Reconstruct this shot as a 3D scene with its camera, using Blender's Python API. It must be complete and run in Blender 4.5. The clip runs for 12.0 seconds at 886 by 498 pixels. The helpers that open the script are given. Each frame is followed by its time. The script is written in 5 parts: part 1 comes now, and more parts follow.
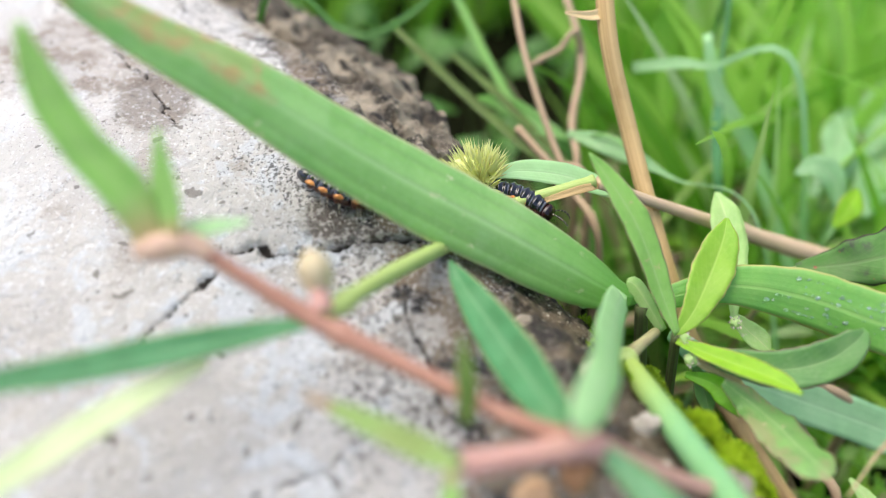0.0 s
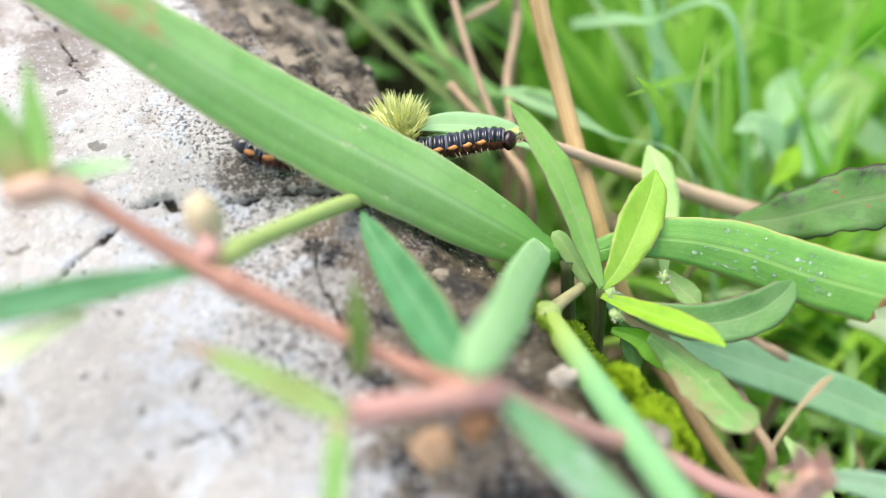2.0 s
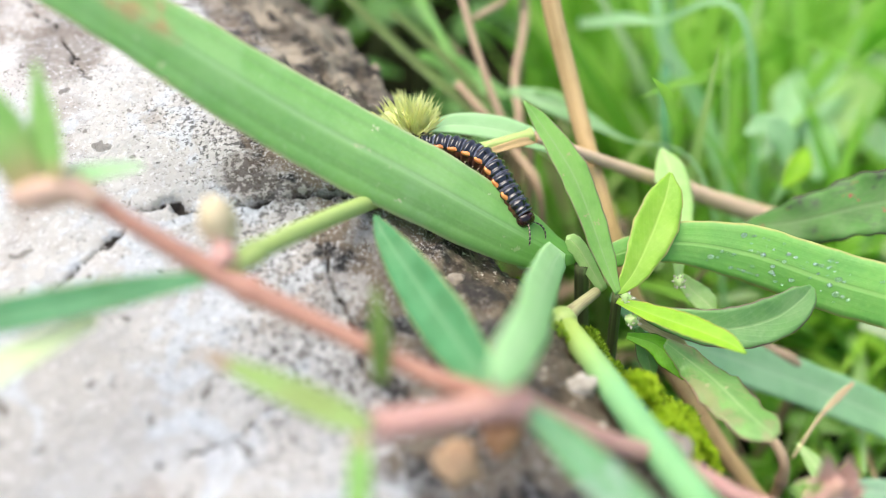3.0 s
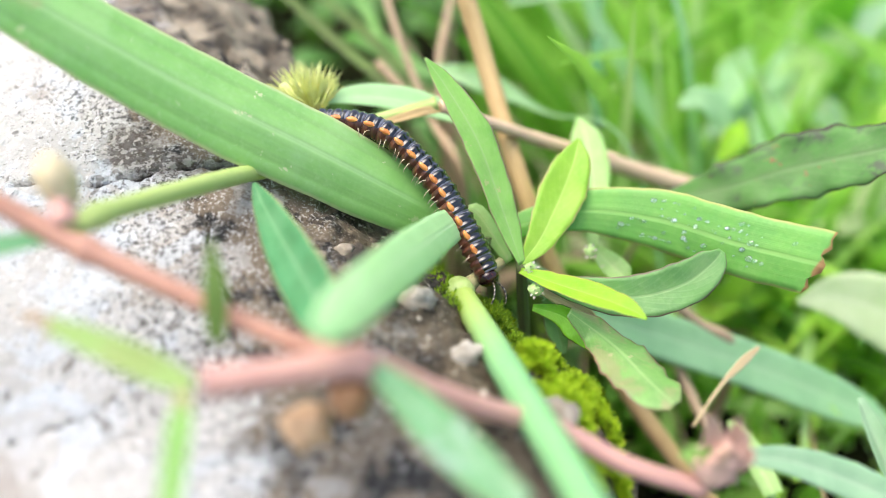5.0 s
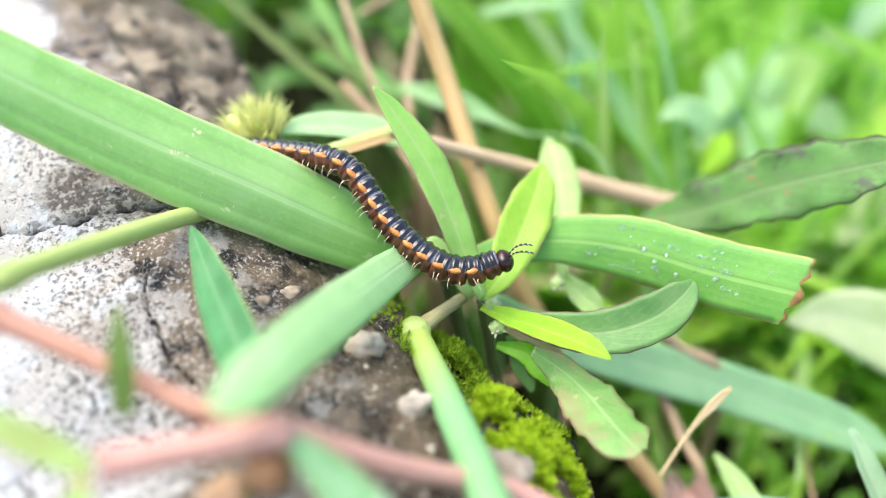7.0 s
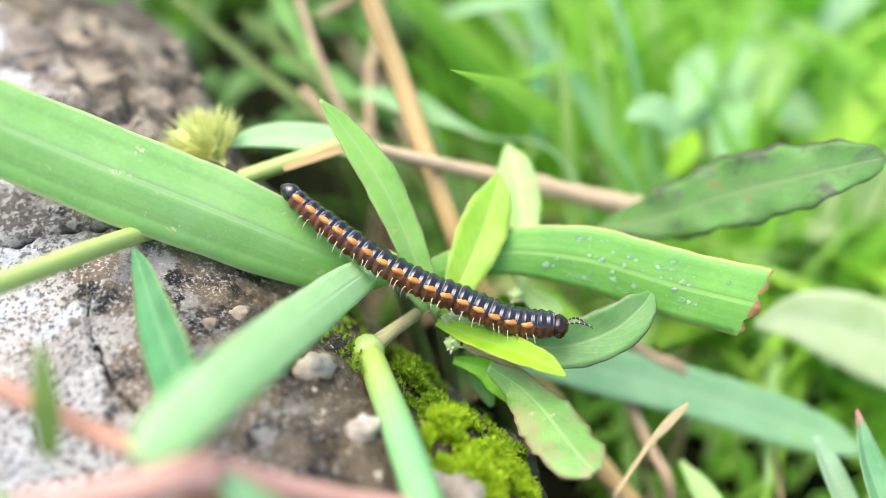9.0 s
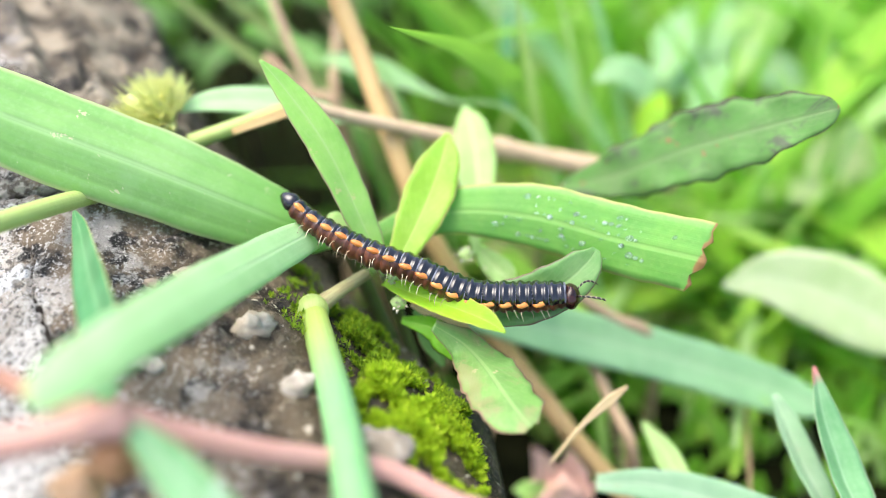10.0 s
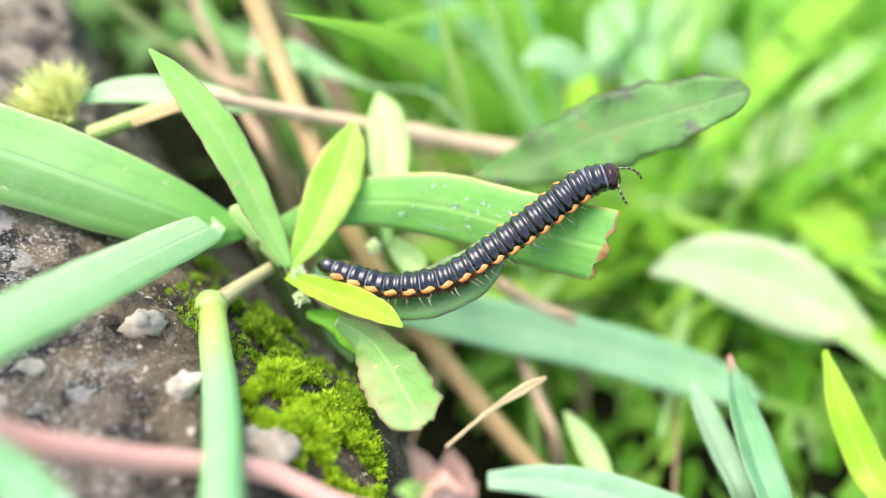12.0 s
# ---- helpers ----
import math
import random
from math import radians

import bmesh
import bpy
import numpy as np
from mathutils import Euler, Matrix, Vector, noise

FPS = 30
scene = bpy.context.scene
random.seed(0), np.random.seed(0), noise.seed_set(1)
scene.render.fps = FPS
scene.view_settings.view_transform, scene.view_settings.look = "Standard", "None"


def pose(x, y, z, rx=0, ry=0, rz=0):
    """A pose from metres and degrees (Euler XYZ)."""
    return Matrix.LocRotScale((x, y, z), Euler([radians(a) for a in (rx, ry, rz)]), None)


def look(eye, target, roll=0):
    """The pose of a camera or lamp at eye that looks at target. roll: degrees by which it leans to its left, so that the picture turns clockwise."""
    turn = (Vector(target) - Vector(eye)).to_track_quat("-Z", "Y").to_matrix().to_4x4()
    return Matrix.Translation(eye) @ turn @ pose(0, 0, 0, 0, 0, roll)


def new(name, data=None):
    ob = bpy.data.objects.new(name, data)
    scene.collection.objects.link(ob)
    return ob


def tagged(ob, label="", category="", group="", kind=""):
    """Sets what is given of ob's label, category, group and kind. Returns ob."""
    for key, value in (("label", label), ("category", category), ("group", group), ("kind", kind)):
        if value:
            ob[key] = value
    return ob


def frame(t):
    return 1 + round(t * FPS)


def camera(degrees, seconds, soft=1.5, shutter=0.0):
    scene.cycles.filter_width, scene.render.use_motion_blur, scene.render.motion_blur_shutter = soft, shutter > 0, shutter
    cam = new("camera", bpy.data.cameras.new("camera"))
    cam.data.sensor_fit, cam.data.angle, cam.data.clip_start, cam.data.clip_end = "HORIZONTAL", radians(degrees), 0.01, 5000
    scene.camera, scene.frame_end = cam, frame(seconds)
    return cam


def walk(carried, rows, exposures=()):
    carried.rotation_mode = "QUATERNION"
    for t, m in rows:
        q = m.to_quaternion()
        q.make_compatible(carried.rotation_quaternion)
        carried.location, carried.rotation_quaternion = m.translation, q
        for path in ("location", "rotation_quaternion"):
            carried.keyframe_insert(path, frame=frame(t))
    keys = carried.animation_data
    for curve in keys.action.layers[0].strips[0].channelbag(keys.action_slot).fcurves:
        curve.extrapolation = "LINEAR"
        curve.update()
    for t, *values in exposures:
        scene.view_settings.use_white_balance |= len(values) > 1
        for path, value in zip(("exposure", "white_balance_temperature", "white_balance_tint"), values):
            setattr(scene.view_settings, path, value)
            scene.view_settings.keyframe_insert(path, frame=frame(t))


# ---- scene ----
cam = camera(55.0, 12.0, soft=1.0)
cam.data.dof.use_dof = True
cam.data.dof.aperture_fstop = 7.6
MILLIPEDE = tagged(new("millipede"), "glossy black millipede with orange side spots, crawling", "millipede")
MILLIPEDE.empty_display_size = 0.005
cam.data.dof.focus_object = MILLIPEDE
METRES, EYE, TILT, LEAN, TURN = 0.070, 0.130, -42.0, 0.0, 0.0
ROWS = [
    (0, 0.0000, 0.0000, 0.0000, -0.00, 0.00, -0.00),
    (0.5, 0.0937, 0.0050, -0.0494, -0.79, 0.52, 0.14),
    (1, 0.0071, 0.0040, -0.0924, -2.16, -0.17, -0.23),
    (1.5, 0.0303, 0.0493, -0.0437, -1.80, -0.79, 0.47),
    (2, 0.1024, 0.0539, -0.0547, -1.51, -0.99, 0.53),
    (2.5, 0.1174, 0.0693, -0.0700, -1.68, -0.66, 0.37),
    (3, 0.0630, 0.0848, -0.0463, -2.27, -1.08, 0.39),
    (3.5, 0.1240, 0.0838, -0.0791, -1.85, -0.39, 0.48),
    (5.5, 0.2903, 0.1495, -0.1294, -1.00, 0.20, 2.04),
    (6, 0.3435, 0.1764, -0.1228, -0.07, 0.51, 2.44),
    (6.5, 0.3657, 0.1825, -0.1037, 0.59, 0.21, 2.86),
    (7, 0.3574, 0.2003, -0.0653, 0.07, -0.21, 3.31),
    (7.5, 0.3820, 0.2137, -0.0045, -0.41, -0.97, 3.62),
    (9.5, 0.4581, 0.2304, -0.0414, 0.03, -1.41, 4.57),
    (10, 0.5353, 0.2307, -0.0702, 1.38, -2.27, 5.19),
    (10.5, 0.5641, 0.2420, -0.1148, 1.24, -1.75, 5.57),
    (11, 0.5735, 0.2573, -0.1215, 0.80, -2.24, 5.79),
    (11.5, 0.6099, 0.2826, -0.1290, 0.76, -2.01, 5.85),
    (12, 0.6598, 0.2633, -0.0704, 0.65, -3.53, 6.05),
]
walk(cam, [(t, pose(0, 0, EYE, TILT, LEAN, TURN) @ pose(METRES * x, METRES * y, METRES * z, 90 + pitch, roll, yaw)) for t, x, y, z, yaw, pitch, roll in ROWS],
     exposures=[(0.0, 0.80), (0.5, 1.05), (3.5, 1.03), (5.5, 1.29), (9.5, 1.40), (10.5, 1.49), (12.0, 1.62)])

# ---- light: a bright hazy sky and a veiled sun ----
world = bpy.data.worlds.new("sky")
scene.world = world
world.use_nodes = True
wn = world.node_tree
sky = wn.nodes.new("ShaderNodeTexSky")
sky.sky_type, sky.sun_disc = "NISHITA", False
sky.sun_elevation, sky.sun_rotation = radians(72), radians(-70)
sky.air_density, sky.dust_density, sky.ozone_density = 1.0, 4.0, 1.0
wn.nodes["Background"].inputs["Strength"].default_value = 0.15
wn.links.new(sky.outputs[0], wn.nodes["Background"].inputs["Color"])
sun = new("sun", bpy.data.lights.new("sun", "SUN"))
sun.data.energy, sun.data.angle, sun.data.color = 1.35, radians(60), (1.0, 0.96, 0.865)
sun.matrix_world = look((-0.30, 0.10, 1.0), (0, 0, 0))

MM = 0.001


# ---- materials ----
class Nodes:
    """A small wrapper round a material's node tree."""

    def __init__(self, name):
        self.mat = bpy.data.materials.new(name)
        self.mat.use_nodes = True
        self.tree = self.mat.node_tree
        self.out = self.tree.nodes["Material Output"]
        self.bsdf = self.tree.nodes["Principled BSDF"]

    def add(self, kind, **values):
        n = self.tree.nodes.new(kind)
        for key, value in values.items():
            n.inputs[key.replace("_", " ")].default_value = value
        return n

    def link(self, a, b):
        self.tree.links.new(a, b)

    def math(self, op, a, b=0.0, c=0.0, clamp=False):
        n = self.tree.nodes.new("ShaderNodeMath")
        n.operation, n.use_clamp = op, clamp
        for i, v in enumerate((a, b, c)):
            if isinstance(v, (int, float)):
                n.inputs[i].default_value = v
            else:
                self.link(v, n.inputs[i])
        return n.outputs[0]

    def mix(self, fac, a, b):
        n = self.tree.nodes.new("ShaderNodeMix")
        n.data_type = "RGBA"
        for i, v in ((0, fac), (6, a), (7, b)):
            if isinstance(v, (int, float)):
                n.inputs[i].default_value = v
            elif isinstance(v, tuple):
                n.inputs[i].default_value = (*v, 1.0)
            else:
                self.link(v, n.inputs[i])
        return n.outputs[2]

    def position(self):
        return self.tree.nodes.new("ShaderNodeNewGeometry").outputs["Position"]

    def noise(self, scale, detail=3.0, rough=0.55, vector=None, distortion=0.0):
        n = self.add("ShaderNodeTexNoise", Scale=scale, Detail=detail, Roughness=rough, Distortion=distortion)
        self.link(vector if vector is not None else self.position(), n.inputs["Vector"])
        return n.outputs["Fac"]

    def step(self, value, low, high):
        n = self.tree.nodes.new("ShaderNodeMapRange")
        n.interpolation_type = "SMOOTHSTEP"
        self.link(value, n.inputs[0])
        n.inputs[1].default_value, n.inputs[2].default_value = low, high
        return n.outputs[0]

    def bump(self, height, strength, distance):
        n = self.add("ShaderNodeBump", Strength=strength, Distance=distance)
        self.link(height, n.inputs["Height"])
        self.link(n.outputs[0], self.bsdf.inputs["Normal"])
        return n.outputs[0]


def leaf_material(name, base, dark, light, bands=0.0, veins=14, glow=0.35, rough=0.42, edge=None, spots=None, tip=None, rib=0.6, cross=False, patch=None, spec=0.4, mottle=None, base_tint=None):
    """A leaf: parallel or branching veins, a midrib, blotches, a coloured margin and tip; light comes through it."""
    n = Nodes(name)
    uv = n.tree.nodes.new("ShaderNodeUVMap")
    uv.uv_map = "uv"
    sep = n.tree.nodes.new("ShaderNodeSeparateXYZ")
    n.link(uv.outputs[0], sep.inputs[0])
    u, v = sep.outputs[0], sep.outputs[1]
    off = n.math("ABSOLUTE", n.math("SUBTRACT", u, 0.5))
    if cross:
        wave = n.math("SINE", n.math("ADD", n.math("MULTIPLY", v, 70.0), n.math("MULTIPLY", off, -46.0)))
    else:
        spread = n.add("ShaderNodeMapping", Scale=(veins * 3.0, 0.5, 1.0))
        n.link(uv.outputs[0], spread.inputs["Vector"])
        strand = n.noise(1.0, 3.0, 0.6, vector=spread.outputs[0])
        wave = n.math("ADD", n.math("MULTIPLY", n.math("SINE", n.math("MULTIPLY", u, veins * 6.283)), 0.25), n.math("MULTIPLY", strand, 1.2))
    vein = n.step(wave, 0.35, 1.0)
    blot = n.noise(260.0, 4.0)
    fine = n.noise(1900.0, 3.0)
    colour = n.mix(n.step(blot, 0.38, 0.66), base, dark)
    if bands:
        lanes = n.add("ShaderNodeMapping", Scale=(7.0, 0.22, 1.0))
        n.link(uv.outputs[0], lanes.inputs["Vector"])
        colour = n.mix(n.math("MULTIPLY", n.step(n.noise(1.0, 2.0, 0.5, vector=lanes.outputs[0]), 0.46, 0.62), bands), colour, tuple(0.62 * c for c in dark))
    colour = n.mix(n.math("MULTIPLY", vein, 0.09), colour, light)
    colour = n.mix(n.math("MULTIPLY", n.step(fine, 0.45, 0.75), 0.22), colour, light)
    slow = n.noise(95.0, 3.0, 0.6, distortion=0.8)
    colour = n.mix(n.math("MULTIPLY", n.step(slow, 0.46, 0.68), 0.30), colour, light)
    colour = n.mix(n.math("MULTIPLY", n.math("SUBTRACT", 1.0, n.step(off, 0.02, 0.24)), 0.16), colour, light)
    midrib = n.math("SUBTRACT", 1.0, n.step(off, 0.012, 0.05))
    colour = n.mix(n.math("MULTIPLY", midrib, rib), colour, light)
    if spots:
        speck = n.math("MULTIPLY", n.step(n.noise(430.0, 4.0, 0.7), 0.645, 0.67), 0.8)
        colour = n.mix(speck, colour, spots)
    if mottle:
        cloud = n.math("MULTIPLY", n.step(n.noise(230.0, 5.0, 0.65, distortion=0.6), 0.50, 0.64), n.step(n.math("ADD", off, n.math("MULTIPLY", v, 0.22)), 0.12, 0.42))
        colour = n.mix(n.math("MULTIPLY", cloud, 0.8), colour, mottle)
    if edge:
        ragged = n.math("ADD", off, n.math("MULTIPLY", n.noise(420.0, 2.0), 0.05))
        colour = n.mix(n.math("MULTIPLY", n.step(ragged, 0.475, 0.515), 0.9), colour, edge)
    if patch:
        low, high, tint = patch
        around = n.math("ADD", v, n.math("MULTIPLY", n.math("SUBTRACT", n.noise(200.0, 4.0), 0.5), 0.25))
        band = n.math("MULTIPLY", n.step(around, low, low + 0.03), n.math("SUBTRACT", 1.0, n.step(around, high, high + 0.03)))
        band = n.math("MULTIPLY", band, n.step(n.math("ADD", u, n.math("MULTIPLY", n.noise(240.0, 3.0), 0.5)), 0.55, 0.75))
        colour = n.mix(n.math("MULTIPLY", band, n.math("ADD", 0.22, n.math("MULTIPLY", n.step(n.noise(420.0, 4.0), 0.45, 0.62), 0.55))), colour, tint)
    if base_tint:
        reach, tint = base_tint
        colour = n.mix(n.math("MULTIPLY", n.math("SUBTRACT", 1.0, n.step(n.math("ADD", v, n.math("MULTIPLY", n.noise(300.0, 3.0), 0.1)), 0.04, reach)), 0.85), colour, tint)
    if tip:
        start, tint, uneven = tip
        ragged = n.math("ADD", v, n.math("MULTIPLY", n.math("SUBTRACT", n.noise(300.0, 3.0), 0.5), uneven))
        colour = n.mix(n.step(ragged, start, start + 0.28 * uneven), colour, tint)
    n.link(colour, n.bsdf.inputs["Base Color"])
    n.link(n.math("ADD", n.math("MULTIPLY", fine, 0.25), rough - 0.12), n.bsdf.inputs["Roughness"])
    n.bsdf.inputs["Specular IOR Level"].default_value = spec
    height = n.math("ADD", n.math("MULTIPLY", vein, 0.15 if cross else 0.22), n.math("ADD", n.math("MULTIPLY", fine, 0.5), n.math("MULTIPLY", midrib, -1.0)))
    normal = n.bump(height, 0.35, 0.00012)
    lucent = n.add("ShaderNodeBsdfTranslucent")
    bright = n.tree.nodes.new("ShaderNodeHueSaturation")
    bright.inputs["Saturation"].default_value, bright.inputs["Value"].default_value = 1.03, 1.5
    n.link(colour, bright.inputs["Color"])
    n.link(bright.outputs[0], lucent.inputs["Color"])
    n.link(normal, lucent.inputs["Normal"])
    shader = n.add("ShaderNodeMixShader", Fac=glow)
    n.link(n.bsdf.outputs[0], shader.inputs[1])
    n.link(lucent.outputs[0], shader.inputs[2])
    n.link(shader.outputs[0], n.out.inputs["Surface"])
    return n.mat


def stem_material(name, base, dark, rough=0.5, streak=1.0, glow=0.0, start=None):
    n = Nodes(name)
    uv = n.tree.nodes.new("ShaderNodeUVMap")
    uv.uv_map = "uv"
    stretch = n.add("ShaderNodeMapping", Scale=(26.0, 1.6, 1.0))
    n.link(uv.outputs[0], stretch.inputs["Vector"])
    lines = n.noise(1.0, 3.0, vector=stretch.outputs[0])
    blot = n.noise(340.0, 4.0)
    colour = n.mix(n.math("MULTIPLY", n.step(lines, 0.42, 0.68), streak), base, dark)
    colour = n.mix(n.math("MULTIPLY", n.step(blot, 0.5, 0.72), 0.5), colour, dark)
    if start:
        reach, tint = start
        sep = n.tree.nodes.new("ShaderNodeSeparateXYZ")
        n.link(uv.outputs[0], sep.inputs[0])
        colour = n.mix(n.step(n.math("ADD", sep.outputs[1], n.math("MULTIPLY", n.math("SUBTRACT", lines, 0.5), 0.12)), 0.02, reach), tint, colour)
    n.link(colour, n.bsdf.inputs["Base Color"])
    n.bsdf.inputs["Roughness"].default_value = rough
    n.bsdf.inputs["Specular IOR Level"].default_value = 0.25
    if glow:
        n.bsdf.inputs["Subsurface Weight"].default_value = glow
        n.bsdf.inputs["Subsurface Radius"].default_value = (0.0012, 0.001, 0.0005)
    n.bump(n.math("ADD", lines, n.noise(1600.0, 2.0)), 0.4, 0.00015)
    return n.mat


def grass_field_material(name, a, b, c, glow=0.4):
    n = Nodes(name)
    pick = n.tree.nodes.new("ShaderNodeNewGeometry").outputs["Random Per Island"]
    colour = n.mix(n.step(pick, 0.0, 0.6), a, b)
    colour = n.mix(n.step(pick, 0.78, 1.0), colour, c)
    colour = n.mix(n.math("MULTIPLY", n.noise(150.0, 3.0), 0.35), colour, a)
    n.link(colour, n.bsdf.inputs["Base Color"])
    n.bsdf.inputs["Roughness"].default_value = 0.45
    lucent = n.add("ShaderNodeBsdfTranslucent")
    n.link(colour, lucent.inputs["Color"])
    shader = n.add("ShaderNodeMixShader", Fac=glow)
    n.link(n.bsdf.outputs[0], shader.inputs[1])
    n.link(lucent.outputs[0], shader.inputs[2])
    n.link(shader.outputs[0], n.out.inputs["Surface"])
    return n.mat


def stone_material():
    """Whitewashed weathered stone: pale crust, black speckle, dark stain towards the broken brown flank."""
    n = Nodes("weathered_stone")
    pos = n.position()
    sep = n.tree.nodes.new("ShaderNodeSeparateXYZ")
    n.link(pos, sep.inputs[0])
    u = n.math("MULTIPLY", n.math("ADD", sep.outputs[0], sep.outputs[1]), 0.7071)
    v = n.math("MULTIPLY", n.math("SUBTRACT", sep.outputs[0], sep.outputs[1]), 0.7071)
    w = n.math("ADD", u, n.math("MULTIPLY", v, 0.42))
    w = n.math("ADD", w, n.math("MULTIPLY", n.math("SUBTRACT", n.noise(110.0, 7.0, 0.7), 0.5), 0.030))
    large, mid = n.noise(42.0, 4.0), n.noise(210.0, 5.0, 0.65)
    fine, grit = n.noise(900.0, 4.0, 0.7), n.noise(2600.0, 3.0, 0.7)
    field = n.noise(58.0, 5.0, 0.6, distortion=0.5)
    pale = n.mix(n.step(large, 0.4, 0.62), (0.51, 0.492, 0.455), (0.43, 0.41, 0.375))
    pale = n.mix(n.math("MULTIPLY", n.step(mid, 0.52, 0.70), 0.5), pale, (0.50, 0.53, 0.56))
    pale = n.mix(n.math("MULTIPLY", n.step(n.noise(70.0, 6.0, 0.65), 0.555, 0.66), 0.6), pale, (0.30, 0.25, 0.205))
    pale = n.mix(n.math("MULTIPLY", n.step(n.noise(120.0, 4.0, 0.6, distortion=1.0), 0.55, 0.60), 0.55), pale, (0.53, 0.57, 0.60))

    chalk = n.math("MULTIPLY", n.step(n.math("SUBTRACT", n.math("MULTIPLY", v, -1.0), n.math("MULTIPLY", n.noise(160.0, 4.0, 0.6), 0.02)), 0.075, 0.087), 0.45)
    pale = n.mix(chalk, pale, (0.68, 0.67, 0.64))

    def blot(cx, cy, rx, ry):
        """A patch, such as a stain, of its own shape on the top, centred and sized in metres."""
        a = n.math("POWER", n.math("MULTIPLY", n.math("SUBTRACT", sep.outputs[0], cx), 1 / rx), 2.0)
        b = n.math("POWER", n.math("MULTIPLY", n.math("SUBTRACT", sep.outputs[1], cy), 1 / ry), 2.0)
        d = n.math("ADD", n.math("ADD", a, b), n.math("MULTIPLY", n.math("SUBTRACT", n.noise(150.0, 6.0, 0.7), 0.5), 2.6))
        return n.math("SUBTRACT", 1.0, n.step(d, 0.45, 1.1))

    pale = n.mix(n.math("MULTIPLY", blot(-0.052, 0.113, 0.018, 0.013), n.math("ADD", 0.38, n.math("MULTIPLY", n.step(mid, 0.42, 0.58), 0.5))), pale, (0.27, 0.22, 0.175))
    pale = n.mix(n.math("MULTIPLY", blot(-0.040, 0.102, 0.006, 0.009), 0.7), pale, (0.17, 0.135, 0.105))
    # darker mottled patch beside the broad blade
    tail_patch = blot(-0.0085, 0.0795, 0.009, 0.0048)
    nearness = n.step(w, -0.004, 0.027)
    dust = n.noise(1900.0, 3.0, 0.72)
    crowd = n.math("ADD", n.math("MULTIPLY", nearness, 0.10), n.math("MULTIPLY", n.math("SUBTRACT", field, 0.5), 0.26))
    speck = n.math("MULTIPLY", n.step(n.math("ADD", dust, crowd), 0.625, 0.645), n.math("ADD", 0.45, n.math("MULTIPLY", nearness, 0.45)))
    pale = n.mix(speck, pale, (0.055, 0.05, 0.045))
    grain = n.math("MULTIPLY", n.step(n.math("ADD", n.noise(1050.0, 4.0, 0.8), crowd), 0.645, 0.665), n.math("ADD", 0.3, n.math("MULTIPLY", n.step(n.noise(130.0, 4.0), 0.42, 0.6), 0.6)))
    pale = n.mix(grain, pale, (0.085, 0.078, 0.07))
    pale = n.mix(n.math("MULTIPLY", n.step(n.noise(1500.0, 3.0, 0.75), 0.57, 0.62), 0.45), pale, (0.76, 0.77, 0.78))
    pit = n.math("MULTIPLY", n.step(n.noise(430.0, 2.0, 0.5), 0.665, 0.70), 0.7)
    pale = n.mix(pit, pale, (0.13, 0.115, 0.095))
    mottled = n.mix(n.step(n.noise(1100.0, 4.0, 0.75), 0.50, 0.56), (0.075, 0.058, 0.044), (0.36, 0.33, 0.29))
    pale = n.mix(n.math("MULTIPLY", tail_patch, 0.85), pale, mottled)
    dark = n.mix(n.step(mid, 0.42, 0.54), (0.018, 0.017, 0.016), (0.16, 0.125, 0.088))
    dark = n.mix(n.math("MULTIPLY", n.step(grit, 0.53, 0.60), n.math("ADD", 0.25, n.math("MULTIPLY", n.step(n.noise(330.0, 4.0, 0.6), 0.40, 0.60), 0.6))), dark, (0.55, 0.53, 0.50))
    dark = n.mix(n.math("MULTIPLY", n.step(n.noise(170.0, 6.0, 0.7), 0.54, 0.60), 0.6), dark, (0.42, 0.40, 0.37))
    brown = n.mix(n.step(mid, 0.38, 0.60), (0.022, 0.018, 0.013), (0.115, 0.090, 0.058))
    brown = n.mix(n.math("MULTIPLY", n.step(fine, 0.55, 0.64), 0.6), brown, (0.22, 0.18, 0.125))
    brown = n.mix(n.math("MULTIPLY", n.step(grit, 0.57, 0.63), 0.4), brown, (0.30, 0.26, 0.20))
    brown = n.mix(n.math("MULTIPLY", n.step(n.noise(1150.0, 2.0), 0.64, 0.70), 0.8), brown, (0.58, 0.53, 0.43))
    brown = n.mix(n.math("MULTIPLY", n.step(n.noise(130.0, 3.0), 0.55, 0.64), 0.7), brown, (0.035, 0.033, 0.034))
    colour = n.mix(n.step(w, 0.0205, 0.0232), pale, dark)
    back = n.math("MULTIPLY", n.math("SUBTRACT", -0.030, v), 16.67, clamp=True)
    beyond = n.math("SUBTRACT", u, n.math("ADD", 0.046, n.math("MULTIPLY", back, 0.020)))
    beyond = n.math("ADD", beyond, n.math("MULTIPLY", n.math("SUBTRACT", mid, 0.5), 0.006))
    flank = n.math("MAXIMUM", n.step(w, 0.033, 0.042), n.math("MULTIPLY", n.step(beyond, -0.003, 0.0005), n.step(back, 0.4, 0.7)))
    broken = n.mix(n.step(n.noise(170.0, 6.0, 0.62), 0.42, 0.58), (0.10, 0.083, 0.062), (0.34, 0.29, 0.215))
    broken = n.mix(n.math("MULTIPLY", n.step(n.noise(105.0, 4.0, 0.6, distortion=0.8), 0.54, 0.60), 0.95), broken, (0.018, 0.017, 0.016))
    broken = n.mix(n.math("MULTIPLY", n.step(grit, 0.57, 0.63), 0.5), broken, (0.45, 0.40, 0.32))
    brown = n.mix(n.step(back, 0.35, 0.65), brown, broken)
    colour = n.mix(flank, colour, brown)
    # darker along the cracks, broken up by fine noise
    crack_layer = n.tree.nodes.new("ShaderNodeAttribute")
    crack_layer.attribute_name = "crack_dark"
